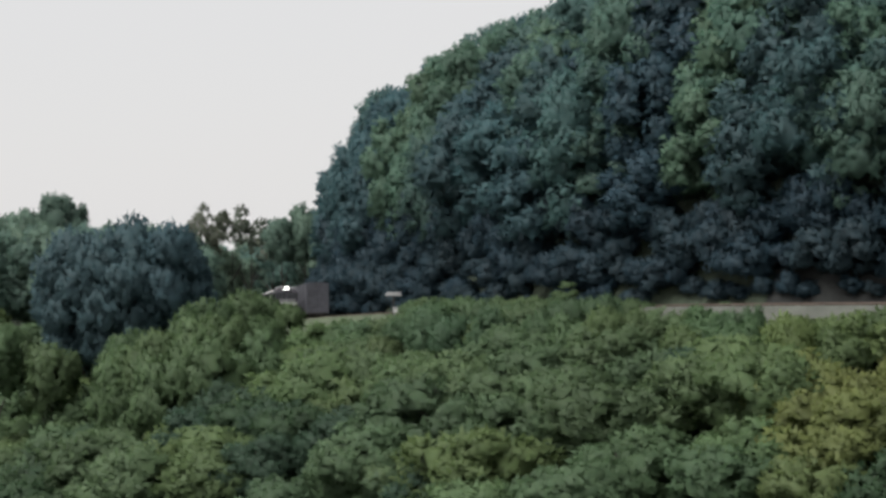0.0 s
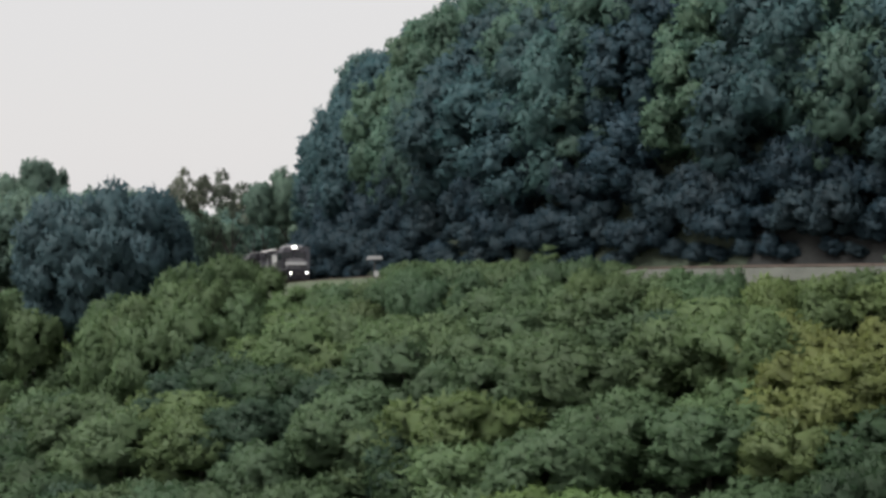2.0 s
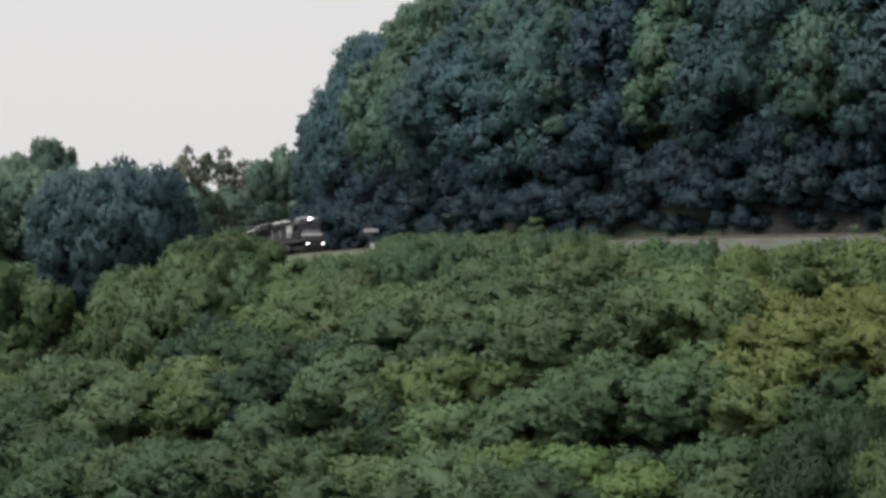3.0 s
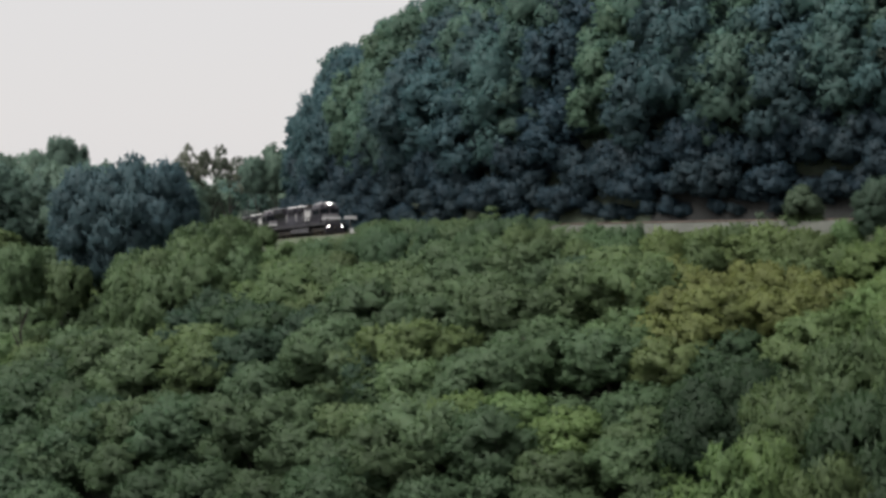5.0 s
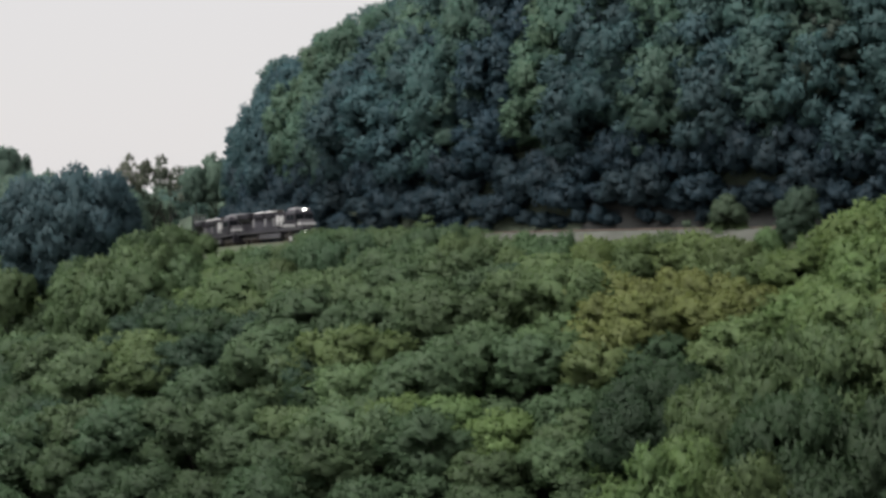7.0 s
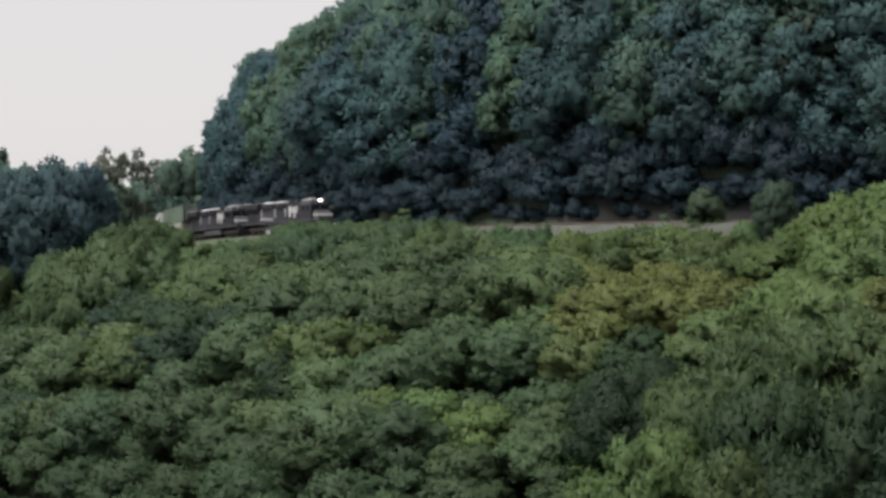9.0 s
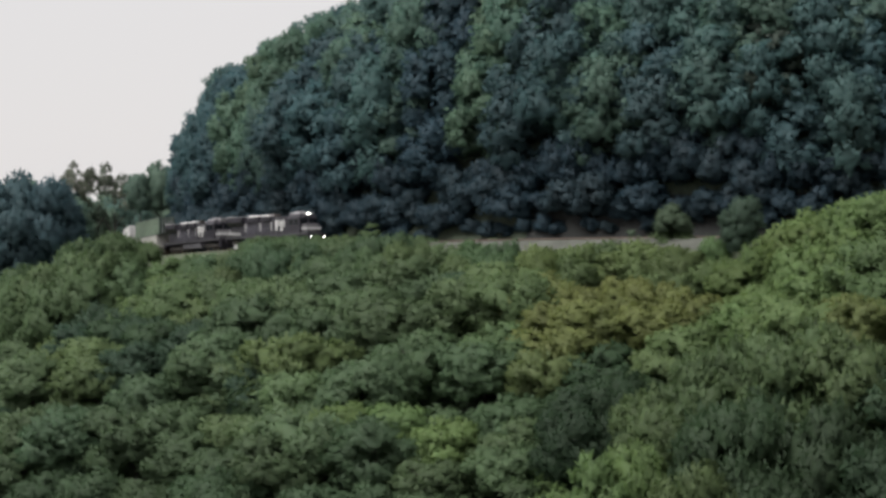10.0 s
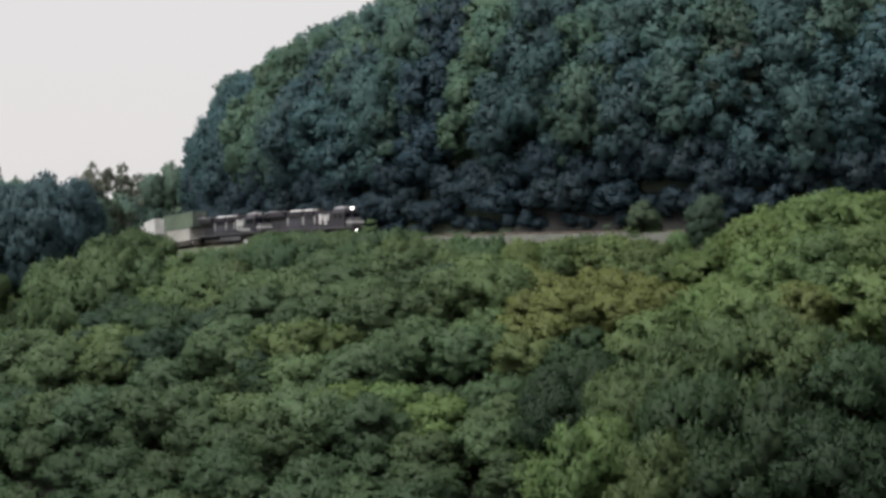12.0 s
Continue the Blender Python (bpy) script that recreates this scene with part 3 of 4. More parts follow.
special(48.3, 317.0, -19.6, 12.0, DARK, kind=DENSE[0], label="broad tree in the slope woods, shadow painted into its dark leaves")
special(44.3, 312.0, -25.3, 11.5, DARK, kind=DENSE[0], label="broad tree in the slope woods, shadow painted into its dark leaves")
special(-12.4, 354.0, -21.9, 10.5, DARK, kind=DENSE[0], label="broad tree in the slope woods, shadow painted into its dark leaves")
special(-36.4, 394.0, -15.9, 11.5, DARK, kind=DENSE[0], label="broad tree in the slope woods, shadow painted into its dark leaves")
special(-29.8, 385.0, -16.0, 11.0, DARK, kind=DENSE[0], label="broad tree in the slope woods, shadow painted into its dark leaves")
special(15.1, 362.0, -9.2, 10.0, DARK, kind=DENSE[0], label="broad tree in the slope woods, shadow painted into its dark leaves")
special(48.0, 302.0, -28.3, 11.5, DARK, kind=DENSE[0], label="broad tree in the slope woods, shadow painted into its dark leaves")
special(-53.8, 386.0, -28.0, 11.5, DARK, kind=DENSE[0], label="broad tree in the slope woods, shadow painted into its dark leaves")
special(45.8, 309.0, -25.7, 11.5, DARK, kind=DENSE[0], label="broad tree in the slope woods, shadow painted into its dark leaves")
special(50.9, 306.0, -23.1, 11.5, DARK, kind=DENSE[1], label="broad tree in the slope woods, shadow painted into its dark leaves")
special(41.0, 307.0, -29.4, 11.5, DARK, kind=DENSE[0], label="broad tree in the slope woods, shadow painted into its dark leaves")
special(52.2, 300.0, -26.2, 11.5, DARK, kind=DENSE[0], label="broad tree in the slope woods, shadow painted into its dark leaves")
special(27.5, 314.0, -28.6, 14, FRESH, label="bright fresh green tree in full leaf on the slope")
special(24.2, 310.0, -32.0, 11, FRESH, label="bright fresh green tree in full leaf on the slope")
special(30.7, 309.0, -30.6, 11, FRESH, label="bright fresh green tree in full leaf on the slope")
special(-2.2, 358.0, -18.6, 11.5, SLOPE, label="leafy green deciduous tree in full summer crown on the slope")
special(0.6, 351.0, -21.6, 11, SLOPE, label="leafy green deciduous tree in full summer crown on the slope")
special(27.3, 296.0, -27.2, 10, FRESH, label="bright fresh green tree in full leaf on the slope")
special(31.4, 297.0, -26.0, 8, FRESH, label="bright fresh green tree in full leaf on the slope")
special(-1.0, 339.0, -24.5, 11, FRESH, label="bright fresh green tree in full leaf on the slope")
special(4.7, 335.0, -24.6, 11, FRESH, label="bright fresh green tree in full leaf on the slope")
special(-6.1, 341.0, -25.4, 10, FRESH, label="bright fresh green tree in full leaf on the slope")
special(9.5, 329.0, -25.9, 11, FRESH, label="bright fresh green tree in full leaf on the slope")
special(-43.7, 424.0, -4.7, 6.5, SLOPE, kind=LOW[0], label="leafy green tree hiding the railway bend")
special(-41.1, 430.0, -3.9, 6, SLOPE, kind=LOW[2], label="leafy green tree hiding the railway bend")
special(-39.5, 434.0, -4.2, 5, SLOPE, kind=LOW[2], label="leafy green tree hiding the railway bend")
special(-46.4, 420.0, -5.9, 8, SLOPE, kind=LOW[1], label="leafy green tree hiding the railway bend")
special(-36.9, 432.0, -4.7, 4.5, SLOPE, kind=LOW[2], label="leafy green tree hiding the railway bend")
special(-34.5, 430.0, -5.5, 4.2, SLOPE, kind=LOW[2], label="leafy green tree hiding the railway bend")
special(-73.5, 434.0, -8.6, 8, SLOPE, label="leafy green tree hiding the railway bend")
special(-66.3, 434.0, -11.0, 8, SLOPE, label="leafy green tree hiding the railway bend")
special(-56.4, 432.0, -9.0, 8, SLOPE, label="leafy green tree hiding the railway bend")
special(-45.0, 412.0, -7.0, 9, SLOPE, label="leafy green tree hiding the railway bend")
special(-49.5, 410.0, -8.6, 9.5, SLOPE, label="leafy green tree hiding the railway bend")
special(-41.0, 414.0, -6.6, 8, SLOPE, label="leafy green tree hiding the railway bend")
special(-37.0, 416.0, -6.9, 7, SLOPE, label="leafy green tree hiding the railway bend")
special(-53.0, 410.0, -10.6, 10, SLOPE, label="leafy green tree hiding the railway bend")
special(-47.0, 404.0, -10.0, 10.5, SLOPE, label="leafy green tree hiding the railway bend")
special(-41.0, 405.0, -9.0, 10, SLOPE, label="leafy green tree hiding the railway bend")
special(-36.0, 408.0, -8.4, 9, SLOPE, label="leafy green tree hiding the railway bend")
special(0.9, 400.0, -2.3, 4.5, SLOPE, kind=YOUNG, label="young tree rising beside the railway verge")
special(8.8, 388.0, -4.1, 4.5, SLOPE, kind=LOW[2], label="young tree rising beside the railway verge")
special(-15.0, 411.0, -4.3, 5, SLOPE, kind=LOW[0], label="young tree rising beside the railway verge")
special(-12.5, 408.0, -4.7, 5, SLOPE, kind=LOW[1], label="young tree rising beside the railway verge")
special(18.5, 384.0, -4.3, 4, SLOPE, kind=YOUNG, label="young tree rising beside the railway verge")
special(5.5, 392.0, -4.0, 5, SLOPE, kind=LOW[1], label="young tree rising beside the railway verge")
special(-5.4, 400.0, -4.4, 5, SLOPE, kind=LOW[0], label="young tree rising beside the railway verge")
special(-8.9, 403.0, -4.9, 5, SLOPE, kind=LOW[2], label="young tree rising beside the railway verge")
special(-2.0, 397.0, -4.6, 5, SLOPE, kind=LOW[1], label="young tree rising beside the railway verge")
special(-13.8, 409.0, -4.9, 5, SLOPE, kind=LOW[1], label="young tree rising beside the railway verge")
special(-11.6, 407.0, -4.3, 5, SLOPE, kind=LOW[2], label="young tree rising beside the railway verge")
special(-7.2, 402.0, -4.2, 5, SLOPE, kind=LOW[1], label="young tree rising beside the railway verge")
special(-3.7, 399.0, -4.0, 5, SLOPE, kind=LOW[2], label="young tree rising beside the railway verge")
special(-17.1, 414.0, -4.9, 4.5, SLOPE, kind=LOW[2], label="young tree rising beside the railway verge")
special(-1.0, 397.0, -4.1, 5, SLOPE, kind=LOW[1], label="young tree rising beside the railway verge")
special(12.0, 386.0, -4.8, 4.5, SLOPE, kind=LOW[0], label="young tree rising beside the railway verge")
special(25.6, 380.0, -4.7, 4, SLOPE, kind=LOW[2], label="young tree rising beside the railway verge")
special(33.4, 377.0, -4.3, 4, SLOPE, kind=LOW[0], label="young tree rising beside the railway verge")
# More slope trees with the shadow pockets painted into their leaves.
special(-37.6, 402.0, -14.1, 14, SHADOWED, kind=GRAND[0], label="broad tree in the slope woods, shadow painted into its dark leaves")
special(-29.7, 389.0, -14.7, 14, SHADOWED, kind=GRAND[1], label="broad tree in the slope woods, shadow painted into its dark leaves")
special(-22.8, 377.0, -15.9, 13, SHADOWED, kind=GRAND[1], label="broad tree in the slope woods, shadow painted into its dark leaves")
special(-40.9, 397.0, -17.3, 14, SHADOWED, kind=GRAND[0], label="broad tree in the slope woods, shadow painted into its dark leaves")
special(-31.9, 380.0, -19.0, 13, SHADOWED, kind=GRAND[0], label="broad tree in the slope woods, shadow painted into its dark leaves")
special(-13.2, 357.0, -20.7, 12, SHADOWED, kind=GRAND[2], label="broad tree in the slope woods, shadow painted into its dark leaves")
special(14.9, 366.0, -8.2, 10, SHADOWED, kind=GRAND[0], label="broad tree in the slope woods, shadow painted into its dark leaves")
special(-51.5, 381.0, -28.4, 13, SHADOWED, kind=GRAND[0], label="broad tree in the slope woods, shadow painted into its dark leaves")
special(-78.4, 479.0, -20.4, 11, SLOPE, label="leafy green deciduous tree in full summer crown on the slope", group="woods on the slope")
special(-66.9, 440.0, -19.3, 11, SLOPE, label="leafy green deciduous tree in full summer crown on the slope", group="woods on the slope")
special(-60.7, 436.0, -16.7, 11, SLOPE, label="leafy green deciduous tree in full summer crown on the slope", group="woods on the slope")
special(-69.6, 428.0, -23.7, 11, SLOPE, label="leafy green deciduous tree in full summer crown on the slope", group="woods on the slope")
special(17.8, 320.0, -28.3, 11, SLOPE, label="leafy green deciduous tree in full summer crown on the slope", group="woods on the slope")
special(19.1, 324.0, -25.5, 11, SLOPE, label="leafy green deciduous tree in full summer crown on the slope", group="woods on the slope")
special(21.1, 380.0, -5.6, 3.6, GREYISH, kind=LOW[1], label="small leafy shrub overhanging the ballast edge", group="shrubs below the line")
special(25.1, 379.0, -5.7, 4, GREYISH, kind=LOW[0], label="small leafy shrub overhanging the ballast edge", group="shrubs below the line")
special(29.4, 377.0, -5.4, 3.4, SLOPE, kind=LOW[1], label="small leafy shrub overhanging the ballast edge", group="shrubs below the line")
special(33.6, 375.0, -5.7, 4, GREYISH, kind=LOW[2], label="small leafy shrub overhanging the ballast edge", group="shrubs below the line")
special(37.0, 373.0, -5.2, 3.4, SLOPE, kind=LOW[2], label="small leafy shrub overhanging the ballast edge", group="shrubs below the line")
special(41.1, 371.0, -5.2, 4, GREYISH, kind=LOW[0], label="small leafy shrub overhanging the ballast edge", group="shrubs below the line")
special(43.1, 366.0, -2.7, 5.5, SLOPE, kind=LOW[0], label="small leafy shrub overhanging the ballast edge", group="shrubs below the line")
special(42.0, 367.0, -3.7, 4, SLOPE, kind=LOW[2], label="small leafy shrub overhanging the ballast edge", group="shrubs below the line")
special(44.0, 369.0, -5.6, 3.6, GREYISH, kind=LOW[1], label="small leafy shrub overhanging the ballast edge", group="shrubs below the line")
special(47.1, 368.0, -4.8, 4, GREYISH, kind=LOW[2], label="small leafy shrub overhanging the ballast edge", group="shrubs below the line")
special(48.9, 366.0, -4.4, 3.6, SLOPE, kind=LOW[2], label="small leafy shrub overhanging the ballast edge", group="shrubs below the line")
# The darkest great trees have shade painted into their leaf colour.
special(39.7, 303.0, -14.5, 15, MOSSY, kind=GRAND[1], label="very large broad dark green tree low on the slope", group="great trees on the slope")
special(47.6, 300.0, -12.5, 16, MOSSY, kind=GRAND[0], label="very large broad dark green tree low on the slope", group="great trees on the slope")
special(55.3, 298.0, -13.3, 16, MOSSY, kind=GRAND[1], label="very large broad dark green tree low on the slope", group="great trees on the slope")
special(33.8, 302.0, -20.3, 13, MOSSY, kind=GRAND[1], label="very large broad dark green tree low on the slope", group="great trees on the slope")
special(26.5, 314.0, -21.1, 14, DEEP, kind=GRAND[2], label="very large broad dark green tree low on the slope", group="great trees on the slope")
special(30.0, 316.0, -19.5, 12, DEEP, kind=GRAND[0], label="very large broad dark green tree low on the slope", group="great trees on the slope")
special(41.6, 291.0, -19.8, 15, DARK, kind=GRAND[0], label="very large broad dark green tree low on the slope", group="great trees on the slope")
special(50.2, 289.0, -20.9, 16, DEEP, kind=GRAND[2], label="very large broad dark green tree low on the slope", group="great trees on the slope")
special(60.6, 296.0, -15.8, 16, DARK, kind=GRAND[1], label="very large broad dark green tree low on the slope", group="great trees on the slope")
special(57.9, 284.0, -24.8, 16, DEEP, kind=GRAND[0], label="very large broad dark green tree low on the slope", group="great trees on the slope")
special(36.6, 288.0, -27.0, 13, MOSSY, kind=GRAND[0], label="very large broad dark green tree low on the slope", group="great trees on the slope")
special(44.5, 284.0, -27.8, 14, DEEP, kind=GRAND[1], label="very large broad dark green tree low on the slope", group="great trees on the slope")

slope_woods()
hill_woods()
far_woods()
special(51.1, 335.0, -9.1, 10, FRESH, label="bright fresh green tree in full leaf on the slope")
special(49.0, 333.0, -11.0, 10, FRESH, label="bright fresh green tree in full leaf on the slope")
special(52.2, 329.0, -10.5, 10, FRESH, label="bright fresh green tree in full leaf on the slope")
special(38.0, 347.0, -9.2, 9, OLIVE, label="olive brown tinted tree turning early on the slope")
special(34.7, 350.0, -8.9, 8, OLIVE, label="olive brown tinted tree turning early on the slope")
special(39.9, 343.0, -10.1, 9, OLIVE, label="olive brown tinted tree turning early on the slope")

# ---------------------------------------------------------------- the train
def wheelset(parent, x, r):
    bm = bmesh.new()
    tube(bm, (0, -0.72, 0), (0, 0.72, 0), 0.09, None, 8)
    for y in (-0.76, 0.76):
        tube(bm, (0, y - 0.07, 0), (0, y + 0.07, 0), r, None, 18)
        tube(bm, (0, y - 0.02, 0), (0, y + 0.02, 0), r + 0.03, None, 18)
        tube(bm, (0, y - 0.1, 0), (0, y + 0.1, 0), r * 0.35, None, 10)
    ob = part("wheelset", bm, STEEL, parent)
    ob.location = (x, 0, r)
    return ob


def bogie(parent, x, axles, r, gauge=1.02):
    bm = bmesh.new()
    reach = max(axles) + 0.62
    for y in (-gauge, gauge):
        box(bm, -reach, reach, y - 0.09, y + 0.09, r + 0.05, r + 0.38, 0.03)
        for a in axles:
            box(bm, a - 0.2, a + 0.2, y - 0.13, y + 0.13, r - 0.2, r + 0.2, 0.03)
            tube(bm, (a + 0.42, y, r - 0.05), (a + 0.42, y, r + 0.3), 0.1, None, 8)
    box(bm, -0.5, 0.5, -gauge, gauge, r + 0.1, r + 0.5, 0.04)
    ob = part("bogie", bm, GRIME, parent)
    ob.location = (x, 0, 0)
    return ob, [wheelset(ob, a, r) for a in axles]


def locomotive():
    """A six-axle road diesel with a wide-nosed cab; x points ahead, z is 0 on the rails."""
    ob = tagged(new("locomotive"), "black diesel freight locomotive with pale cab roof and white trim", "locomotive", "train engines")
    wheels = []
    for x in (-6.9, 6.9):
        _, w = bogie(ob, x, (-1.85, 0.0, 1.85), 0.53)
        wheels += w
    bm = bmesh.new()
    box(bm, -10.7, 10.7, -1.5, 1.5, 1.3, 1.62, 0.04)
    box(bm, -10.9, -10.6, -1.3, 1.3, 0.9, 1.6, 0.03)
    part("underframe", bm, BLACK, ob)
    for y in (-1.53, 1.53):
        bm = bmesh.new()
        box(bm, -10.6, 10.6, y - 0.025, y + 0.025, 1.5, 1.68)
        part("walkway_edge", bm, TANK, ob, "grey stripe along the walkway edge")
    bm = bmesh.new()
    box(bm, -3.6, 3.6, -1.35, 1.35, 0.42, 1.3, 0.2)
    part("fuel_tank", bm, TANK, ob, "grey fuel tank")
    for y in (-1.2, 1.2):
        bm = bmesh.new()
        tube(bm, (-3.0, y, 1.35), (3.0, y, 1.35), 0.16, None, 10)
        part("air_reservoir", bm, GRIME, ob)
    bm = bmesh.new()
    box(bm, -10.1, 4.9, -0.95, 0.95, 1.62, 4.25, 0.0, (0, 0, 0.12))
    part("long_hood", bm, BLACK, ob, "black engine hood")
    for k in range(9):
        x = -5.9 + k * 0.82
        for y in (-1, 1):
            bm = bmesh.new()
            box(bm, x, x + 0.72, y * 0.93 - 0.03, y * 0.93 + 0.03, 1.8, 3.1, 0.015)
            part("hood_door", bm, HOOD_GREY, ob, "dark grey hood door")
    bm = bmesh.new()
    box(bm, -10.3, -6.3, -1.05, 1.05, 3.2, 3.75, 0.0, (0, 0, -0.45))
    box(bm, -10.3, -6.3, -1.5, 1.5, 3.75, 4.45, 0.03)
    rad = part("radiator", bm, BLACK, ob)
    bm = bmesh.new()
    box(bm, -10.2, -8.4, -1.45, 1.45, 4.454, 4.62, 0.03)
    part("radiator_grille", bm, PALE, rad, "pale radiator grille")
    for x0, x1 in ((-5.4, -2.4), (-1.7, 0.6)):
        bm = bmesh.new()
        box(bm, x0, x1, -1.12, 1.12, 3.7, 4.4, 0.05)
        blister = part("roof_blister", bm, BLACK, ob)
        # Pale hatch made white: the sun's glint on the roof is painted in.
        bm = bmesh.new()
        box(bm, x0 + 0.15, x1 - 0.15, -1.08, 1.08, 4.404, 4.6, 0.04, (0.1, 0.1, 0.2))
        part("roof_hatch", bm, WHITE, blister, "pale roof hatch, whitened for a sun glint")
    bm = bmesh.new()
    box(bm, 0.75, 1.35, -0.4, 0.4, 4.2, 4.72, 0.04)
    part("exhaust_stack", bm, GRIME, ob)
    bm = bmesh.new()
    box(bm, 1.6, 5.7, -1.3, 1.3, 1.62, 3.95, 0.05)
    cabinet = part("equipment_cabinet", bm, BLACK, ob)
    for y in (-1.32, 1.32):
        for x0, x1, z0, z1 in ((2.4, 3.0, 2.2, 3.75), (3.2, 3.5, 2.8, 3.7), (3.7, 4.3, 2.1, 3.6), (4.5, 4.8, 2.7, 3.75)):
            bm = bmesh.new()
            box(bm, x0, x1, y - 0.012, y + 0.012, z0, z1)
            part("painted_emblem", bm, WHITE, cabinet, "white painted mark")
        for x in (-6.1, -2.2, 0.7):
            bm = bmesh.new()
            yy = math.copysign(0.975, y)
            box(bm, x, x + 0.34, yy - 0.02, yy + 0.02, 2.3, 3.5)
            part("painted_mark", bm, PALE, ob, "pale painted upright bar")
    bm = bmesh.new()
    box(bm, 4.95, 8.1, -1.52, 1.52, 1.62, 3.85, 0.06)
    box(bm, 4.95, 8.05, -1.5, 1.5, 3.85, 4.55, 0.05, (0.35, 0.1, 0.4))
    cab = part("cab", bm, BLACK, ob, "black driving cab")
    bm = bmesh.new()
    box(bm, 5.0, 7.8, -1.25, 1.25, 4.42, 4.66, 0.06, (0.15, 0.1, 0.25))
    box(bm, 5.4, 6.6, -0.5, 0.5, 4.6, 4.82, 0.06)
    part("cab_roof", bm, GREYROOF, cab, "pale grey cab roof")
    for y in (-0.78, 0.78):
        bm = bmesh.new()
        box(bm, 8.09, 8.13, y - 0.62, y + 0.62, 3.05, 3.78, 0.015)
        part("windscreen", bm, GLASS, cab, "dark windscreen")
    for y in (-1.53, 1.53):
        for x in (5.5, 6.7):
            bm = bmesh.new()
            box(bm, x, x + 0.95, y - 0.015, y + 0.015, 2.95, 3.7, 0.01)
            part("side_window", bm, GLASS, cab, "dark side window")
    cab.location.x = 0.8
    bm = bmesh.new()
    box(bm, 8.88, 10.3, -1.2, 1.2, 1.62, 2.95, 0.1, (0.4, 0, 0.1))
    part("nose", bm, TANK, ob, "grey sloping nose")
    bm = bmesh.new()
    box(bm, 8.88, 10.36, -1.26, 1.26, 2.1, 2.5, 0.04, (0.12, 0, 0.02))
    part("nose_band", bm, PALE, ob, "pale band round the nose")
    bm = bmesh.new()
    box(bm, 10.6, 11.0, -1.5, 1.5, 0.2, 1.45, 0.05, (-0.12, 0, 0.1))
    part("snow_plough", bm, BLACK, ob, "black pilot plough")
    bm = bmesh.new()
    box(bm, 10.9, 11.4, -0.16, 0.16, 0.75, 1.08, 0.05)
    part("coupler", bm, GRIME, ob)
    bm = bmesh.new()
    box(bm, 7.7, 8.14, -0.5, 0.5, 4.1, 4.68, 0.06)
    lamp = part("headlight_housing", bm, GREYROOF, ob)
    lamp.location.x = 0.8
    bm = bmesh.new()
    for y in (-0.14, 0.14):
        tube(bm, (8.1, y, 4.42), (8.2, y, 4.42), 0.12, 0.11, 14)
    lens = part("headlight", bm, LAMP, lamp, "lit headlight")
    ditch = []
    for y in (-1.05, 1.05):
        bm = bmesh.new()
        box(bm, 10.8, 11.12, y - 0.18, y + 0.18, 0.86, 1.24, 0.04)
        case = part("ditch_light_case", bm, BLACK, ob)
        bm = bmesh.new()
        tube(bm, (11.11, y, 1.05), (11.18, y, 1.05), 0.11, 0.1, 14)
        ditch.append(part("ditch_light", bm, LAMP, case, "lit ditch light"))
    for y in (-1.46, 1.46):
        bm = bmesh.new()
        tube(bm, (-10.4, y, 2.62), (4.7, y, 2.62), 0.03, None, 5)
        for k in range(9):
            x = -10.4 + k * 1.88
            tube(bm, (x, y, 1.6), (x, y, 2.62), 0.025, None, 5)
        part("handrail", bm, TANK, ob)
    return ob, wheels, lens, ditch


def container(name, side_mat, end_mat, label, length=12.2):
    """A corrugated steel box standing on z = 0."""
    ob = tagged(new(name), label, "container", "containers on the train")
    h, w = 2.75, 2.5
    for y in (-1, 1):
        bm = bmesh.new()
        n = 44
        cols = []
        for k in range(n * 4 + 1):
            x = -length / 2 + 0.12 + (length - 0.24) * k / (n * 4)
            out = w / 2 - (0.0 if k % 4 in (0, 1) else 0.045)
            cols.append((bm.verts.new((x, y * out, 0.14)), bm.verts.new((x, y * out, h - 0.1))))
        for a, b in zip(cols, cols[1:]):
            bm.faces.new((a[0], b[0], b[1], a[1]))
        part("side_wall", bm, side_mat, ob)
    for x in (-1, 1):
        bm = bmesh.new()
        x0, x1 = sorted((x * (length / 2 - 0.1), x * (length / 2 - 0.03)))
        box(bm, x0, x1, -w / 2 + 0.1, w / 2 - 0.1, 0.14, h - 0.1)
        end = part("end_wall", bm, end_mat, ob)
        bm = bmesh.new()
        for y in (-0.75, -0.3, 0.3, 0.75):
            tube(bm, (x * (length / 2), y, 0.2), (x * (length / 2), y, h - 0.2), 0.03, None, 6)
        part("locking_bars", bm, PALE, end)
    bm = bmesh.new()
    box(bm, -length / 2 + 0.05, length / 2 - 0.05, -w / 2 + 0.04, w / 2 - 0.04, h - 0.1, h - 0.02)
    part("roof_panel", bm, side_mat, ob)
    bm = bmesh.new()
    for x in (-1, 1):
        for y in (-1, 1):
            x0, x1 = sorted((x * length / 2, x * (length / 2 - 0.16)))
            y0, y1 = sorted((y * w / 2, y * (w / 2 - 0.16)))
            box(bm, x0, x1, y0, y1, 0, h)
    for y in (-1, 1):
        for z in (0.0, h - 0.14):
            y0, y1 = sorted((y * w / 2, y * (w / 2 - 0.1)))
            box(bm, -length / 2, length / 2, y0, y1, z, z + 0.14)
    box(bm, -length / 2, length / 2, -w / 2 + 0.05, w / 2 - 0.05, 0.06, 0.14)
    part("corner_frame", bm, end_mat, ob)
    return ob


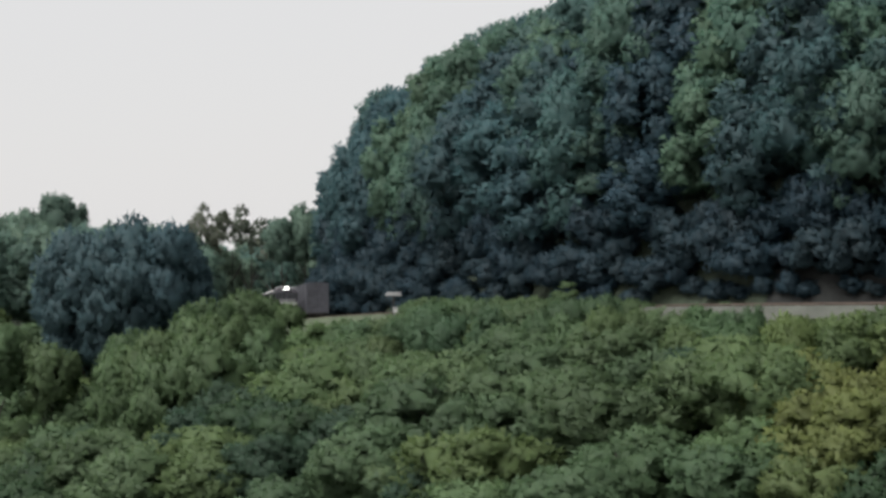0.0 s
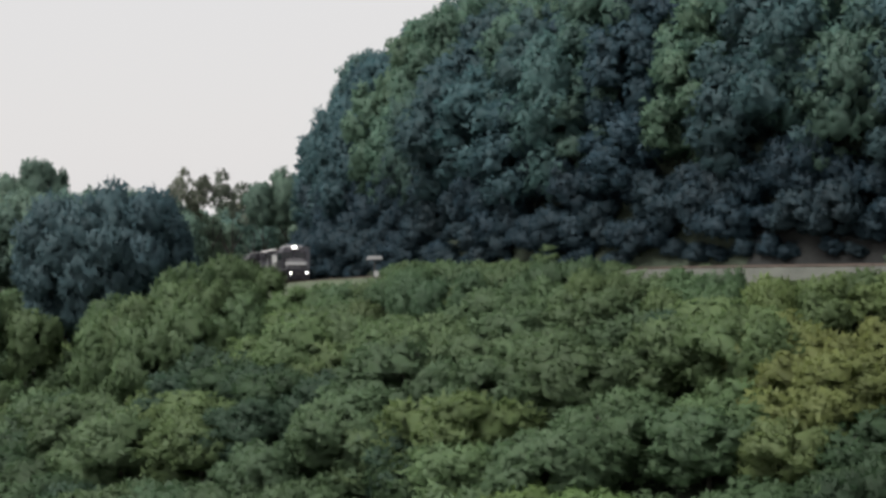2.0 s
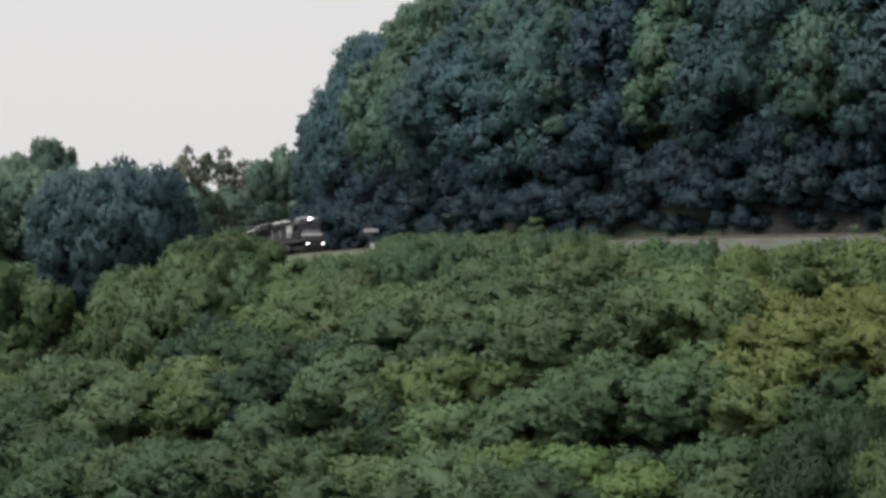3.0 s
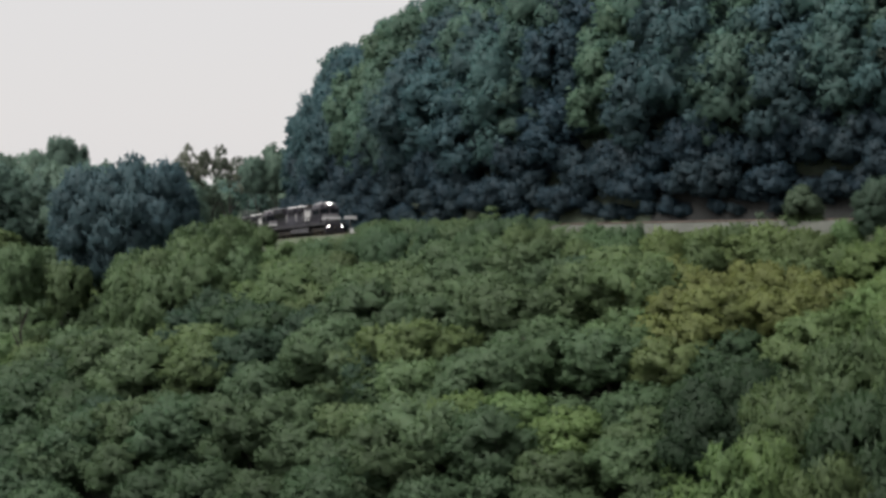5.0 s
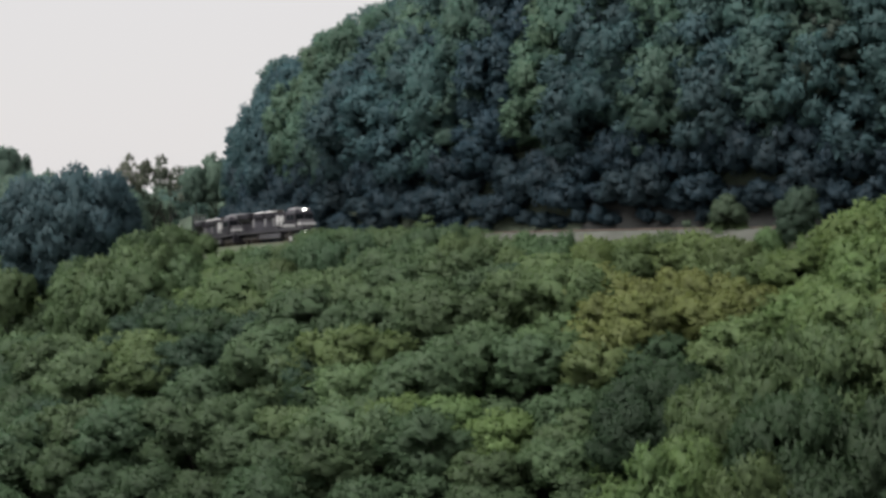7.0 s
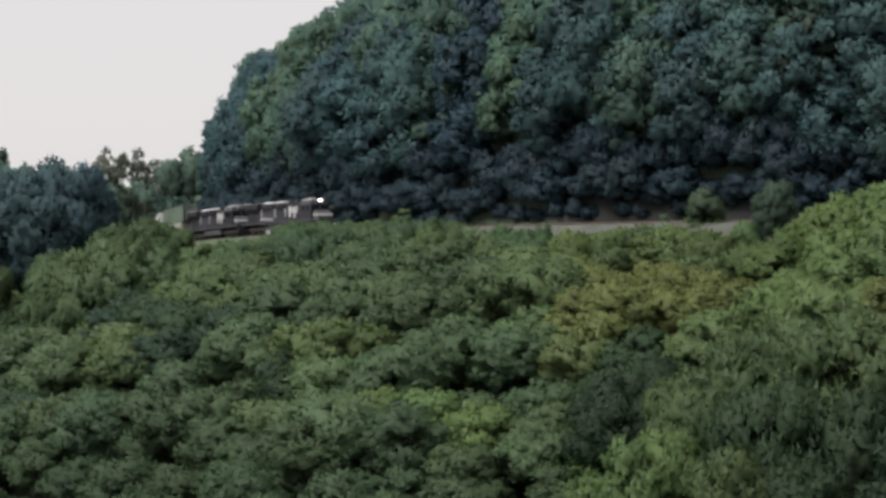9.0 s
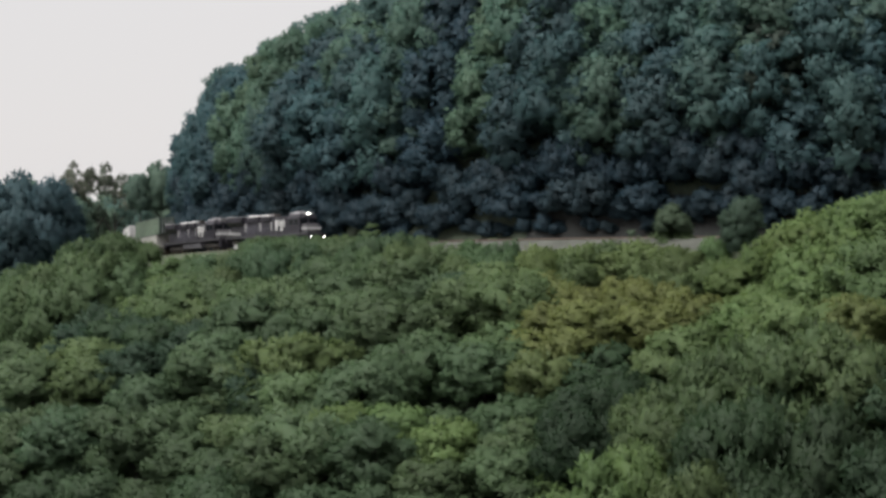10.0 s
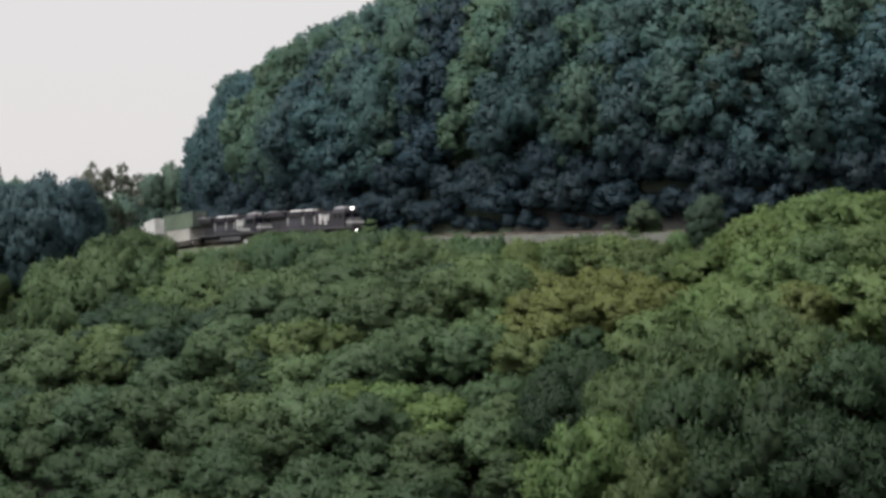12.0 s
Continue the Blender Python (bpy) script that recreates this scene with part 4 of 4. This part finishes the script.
def well_car():
    """A low well wagon for stacked containers."""
    ob = tagged(new("well_wagon"), "grimy low well wagon carrying stacked containers", "wagon", "train wagons")
    wheels = []
    for x in (-9.0, 9.0):
        _, w = bogie(ob, x, (-0.9, 0.9), 0.44)
        wheels += w
    for y in (-1.42, 1.42):
        bm = bmesh.new()
        box(bm, -7.2, 7.2, y - 0.08, y + 0.08, 0.4, 1.25, 0.03)
        for k in range(12):
            x = -6.8 + k * 1.22
            box(bm, x, x + 0.12, y - 0.13, y + 0.13, 0.42, 1.2)
        part("side_sill", bm, GRIME, ob)
    bm = bmesh.new()
    box(bm, -7.0, 7.0, -1.34, 1.34, 0.4, 0.55)
    part("well_floor", bm, GRIME, ob)
    for x in (-1, 1):
        bm = bmesh.new()
        x0, x1 = sorted((x * 7.0, x * 10.5))
        box(bm, x0, x1, -1.3, 1.3, 1.0, 1.3, 0.04)
        box(bm, x * 10.5 - 0.3, x * 10.5 + 0.3, -0.15, 0.15, 0.75, 1.05, 0.04)
        part("end_platform", bm, GRIME, ob)
    return ob, wheels


def car_carrier():
    """The last wagon standing on the inner line, its end to the bend."""
    ob = tagged(new("car_carrier_wagon"), "tall grey covered car carrier wagon standing on the inner line", "wagon")
    for x in (-4.6, 4.6):
        bogie(ob, x, (-0.9, 0.9), 0.44)
    bm = bmesh.new()
    box(bm, -6.5, 6.5, -1.5, 1.5, 0.95, 1.25, 0.03)
    part("underframe", bm, GRIME, ob)
    bm = bmesh.new()
    box(bm, -6.5, 6.5, -1.55, 1.55, 1.25, 5.5, 0.05)
    body = part("body", bm, GREYCAR, ob)
    for k in range(9):
        for y in (-1.57, 1.57):
            bm = bmesh.new()
            x = -6.2 + k * 1.5
            box(bm, x, x + 0.12, y - 0.03, y + 0.03, 1.25, 5.4)
            part("side_post", bm, GREYCAR, body)
    for y0, y1 in ((-1.5, -0.02), (0.02, 1.5)):
        bm = bmesh.new()
        box(bm, 6.5, 6.58, y0, y1, 1.2, 5.4, 0.02)
        leaf = part("end_door", bm, GREYCAR, ob, "ribbed grey end door")
        for k in range(6):
            z = 1.5 + k * 0.65
            bm = bmesh.new()
            box(bm, 6.575, 6.63, y0 + 0.05, y1 - 0.05, z, z + 0.14)
            part("rib", bm, GREYCAR, leaf)
    for y in (-1.54, 1.54):
        bm = bmesh.new()
        box(bm, 5.6 if y < 0 else 6.4, 6.66, y - 0.12, y + 0.12, 1.1, 5.5, 0.02)
        part("corner_post", bm, GREYCAR, ob)
    bm = bmesh.new()
    box(bm, -6.6, 6.6, -1.6, 1.6, 5.5, 5.68, 0.04, (0, 0, 0.4))
    part("roof", bm, GREYCAR, ob)
    return ob


def rail_pose(s, half, off=0.0, up=0.0):
    """A vehicle whose bogies stand half metres ahead of and behind s."""
    p, q = on_curve(s + half, off), on_curve(s - half, off)
    way = (p - q).normalized()
    side = Vector((0, 0, 1)).cross(way).normalized()
    m = Matrix((way, side, way.cross(side))).transposed().to_4x4()
    m.translation = (p + q) / 2 + way.cross(side) * up
    return m


lead, lead_wheels, lens, ditch = locomotive()
GROWN = 1.09
lead.scale = (GROWN,) * 3
vehicles = [(lead, 9.74, 7.5, 0.0, lead_wheels, 0.578)]


def copy_wheels(ob):
    return [o for o in ob.children_recursive if o.name.startswith("wheelset")]


second = copy_thing(lead, Matrix.Identity(4))
for o in list(second.children_recursive):
    if o.name.startswith(("headlight.", "ditch_light.")):
        o.data = o.data.copy()
        o.data.materials[0] = GLASS
        o["label"] = "unlit lamp"
vehicles.append((second, 9.74 + 25.2, 7.5, 0.0, copy_wheels(second), 0.578))
wagon, wagon_wheels = well_car()
wagon.scale = (GROWN,) * 3
loads = [("container", CREAM, CREAM, "cream white corrugated steel container in the well", "container", GREEN, DARKGREEN, "green corrugated steel container stacked on top"),
         ("container", GREEN, GREEN, "green corrugated steel container in the well", "container", WHITE, WHITE, "white corrugated steel container stacked on top"),
         ("container", DARKGREEN, DARKGREEN, "dark green corrugated steel container in the well", "container", GREEN, WHITE, "green container with a white end wall"),
         ("container", CREAM, CREAM, "cream white corrugated steel container in the well", "container", GREYCAR, GREYCAR, "grey corrugated steel container stacked on top")]
for k, (n1, a, b, l1, n2, c, d, l2) in enumerate(loads):
    car = wagon if k == 0 else copy_thing(wagon, Matrix.Identity(4))
    back_by = 9.74 + 25.2 + 24.4 + 23.5 * k
    vehicles.append((car, back_by, 9.8, 0.0, copy_wheels(car), 0.48))
    lower, upper = container(n1, a, b, l1), container(n2, c, d, l2, 16.2 if k == 0 else 12.2)
    lower.scale = upper.scale = (GROWN,) * 3
    vehicles.append((lower, back_by, 9.8, 0.61, [], 1))
    vehicles.append((upper, back_by, 9.8, 3.62, [], 1))

parked = car_carrier()
parked.matrix_basis = rail_pose(-45.4, 4.6, -4.3)


# ---------------------------------------------------------------- lineside things
def lineside_board(x, y, z):
    """A pale board on a post."""
    ob = tagged(new("lineside_board"), "pale grey board on a dark steel post beside the line", "sign")
    ob.location = (x, y, z)
    bm = bmesh.new()
    tube(bm, (0, 0, -1.2), (0, 0, 3.2), 0.09, None, 8)
    part("post", bm, GRIME, ob)
    bm = bmesh.new()
    box(bm, -1.05, 1.05, -0.12, 0.12, 2.7, 3.2, 0.06, (0.15, 0.15, 0))
    part("board", bm, PALE, ob)


def relay_cabinet(x, y, z):
    """A small white equipment cupboard on legs."""
    ob = tagged(new("relay_cabinet"), "small white equipment cabinet beside the track", "cabinet")
    ob.location = (x, y, z)
    for dx in (-0.55, 0.55):
        bm = bmesh.new()
        box(bm, dx - 0.12, dx + 0.12, -0.3, 0.3, -0.9, 0.32, 0.02)
        part("leg", bm, PALE, ob)
    bm = bmesh.new()
    box(bm, -0.75, 0.75, -0.4, 0.4, 0.15, 0.75, 0.04)
    body = part("body", bm, WHITE, ob)
    for dx in (-0.37, 0.37):
        bm = bmesh.new()
        box(bm, dx - 0.33, dx + 0.33, -0.43, -0.4, 0.2, 0.7, 0.01)
        part("door", bm, WHITE, body)
    bm = bmesh.new()
    box(bm, -0.82, 0.82, -0.48, 0.48, 0.75, 0.82, 0.02)
    part("roof", bm, PALE, ob)


lineside_board(-20.28, 418.00, -7.18)
relay_cabinet(-19.52, 417.00, -6.67)


# ---------------------------------------------------------------- what moves
def lead_place(t):
    """Arc length that the leading headlight has reached at t seconds."""
    return -39.55 + 8.093 * t - 0.2113 * t * t + 0.004684 * t ** 3


def motions():
    for ob, behind, half, up, wheels, r in vehicles:
        walk(ob, [(k * 0.5, rail_pose(lead_place(k * 0.5) - behind, half, 0.0, up)) for k in range(25)])
        for w in wheels:
            home = w.location.copy()
            rows = []
            for k in range(121):
                t = k * 0.1
                rows.append((t, Matrix.Translation(home) @ Matrix.Rotation((lead_place(t) - lead_place(0)) / r, 4, "Y")))
            walk(w, rows)


motions()
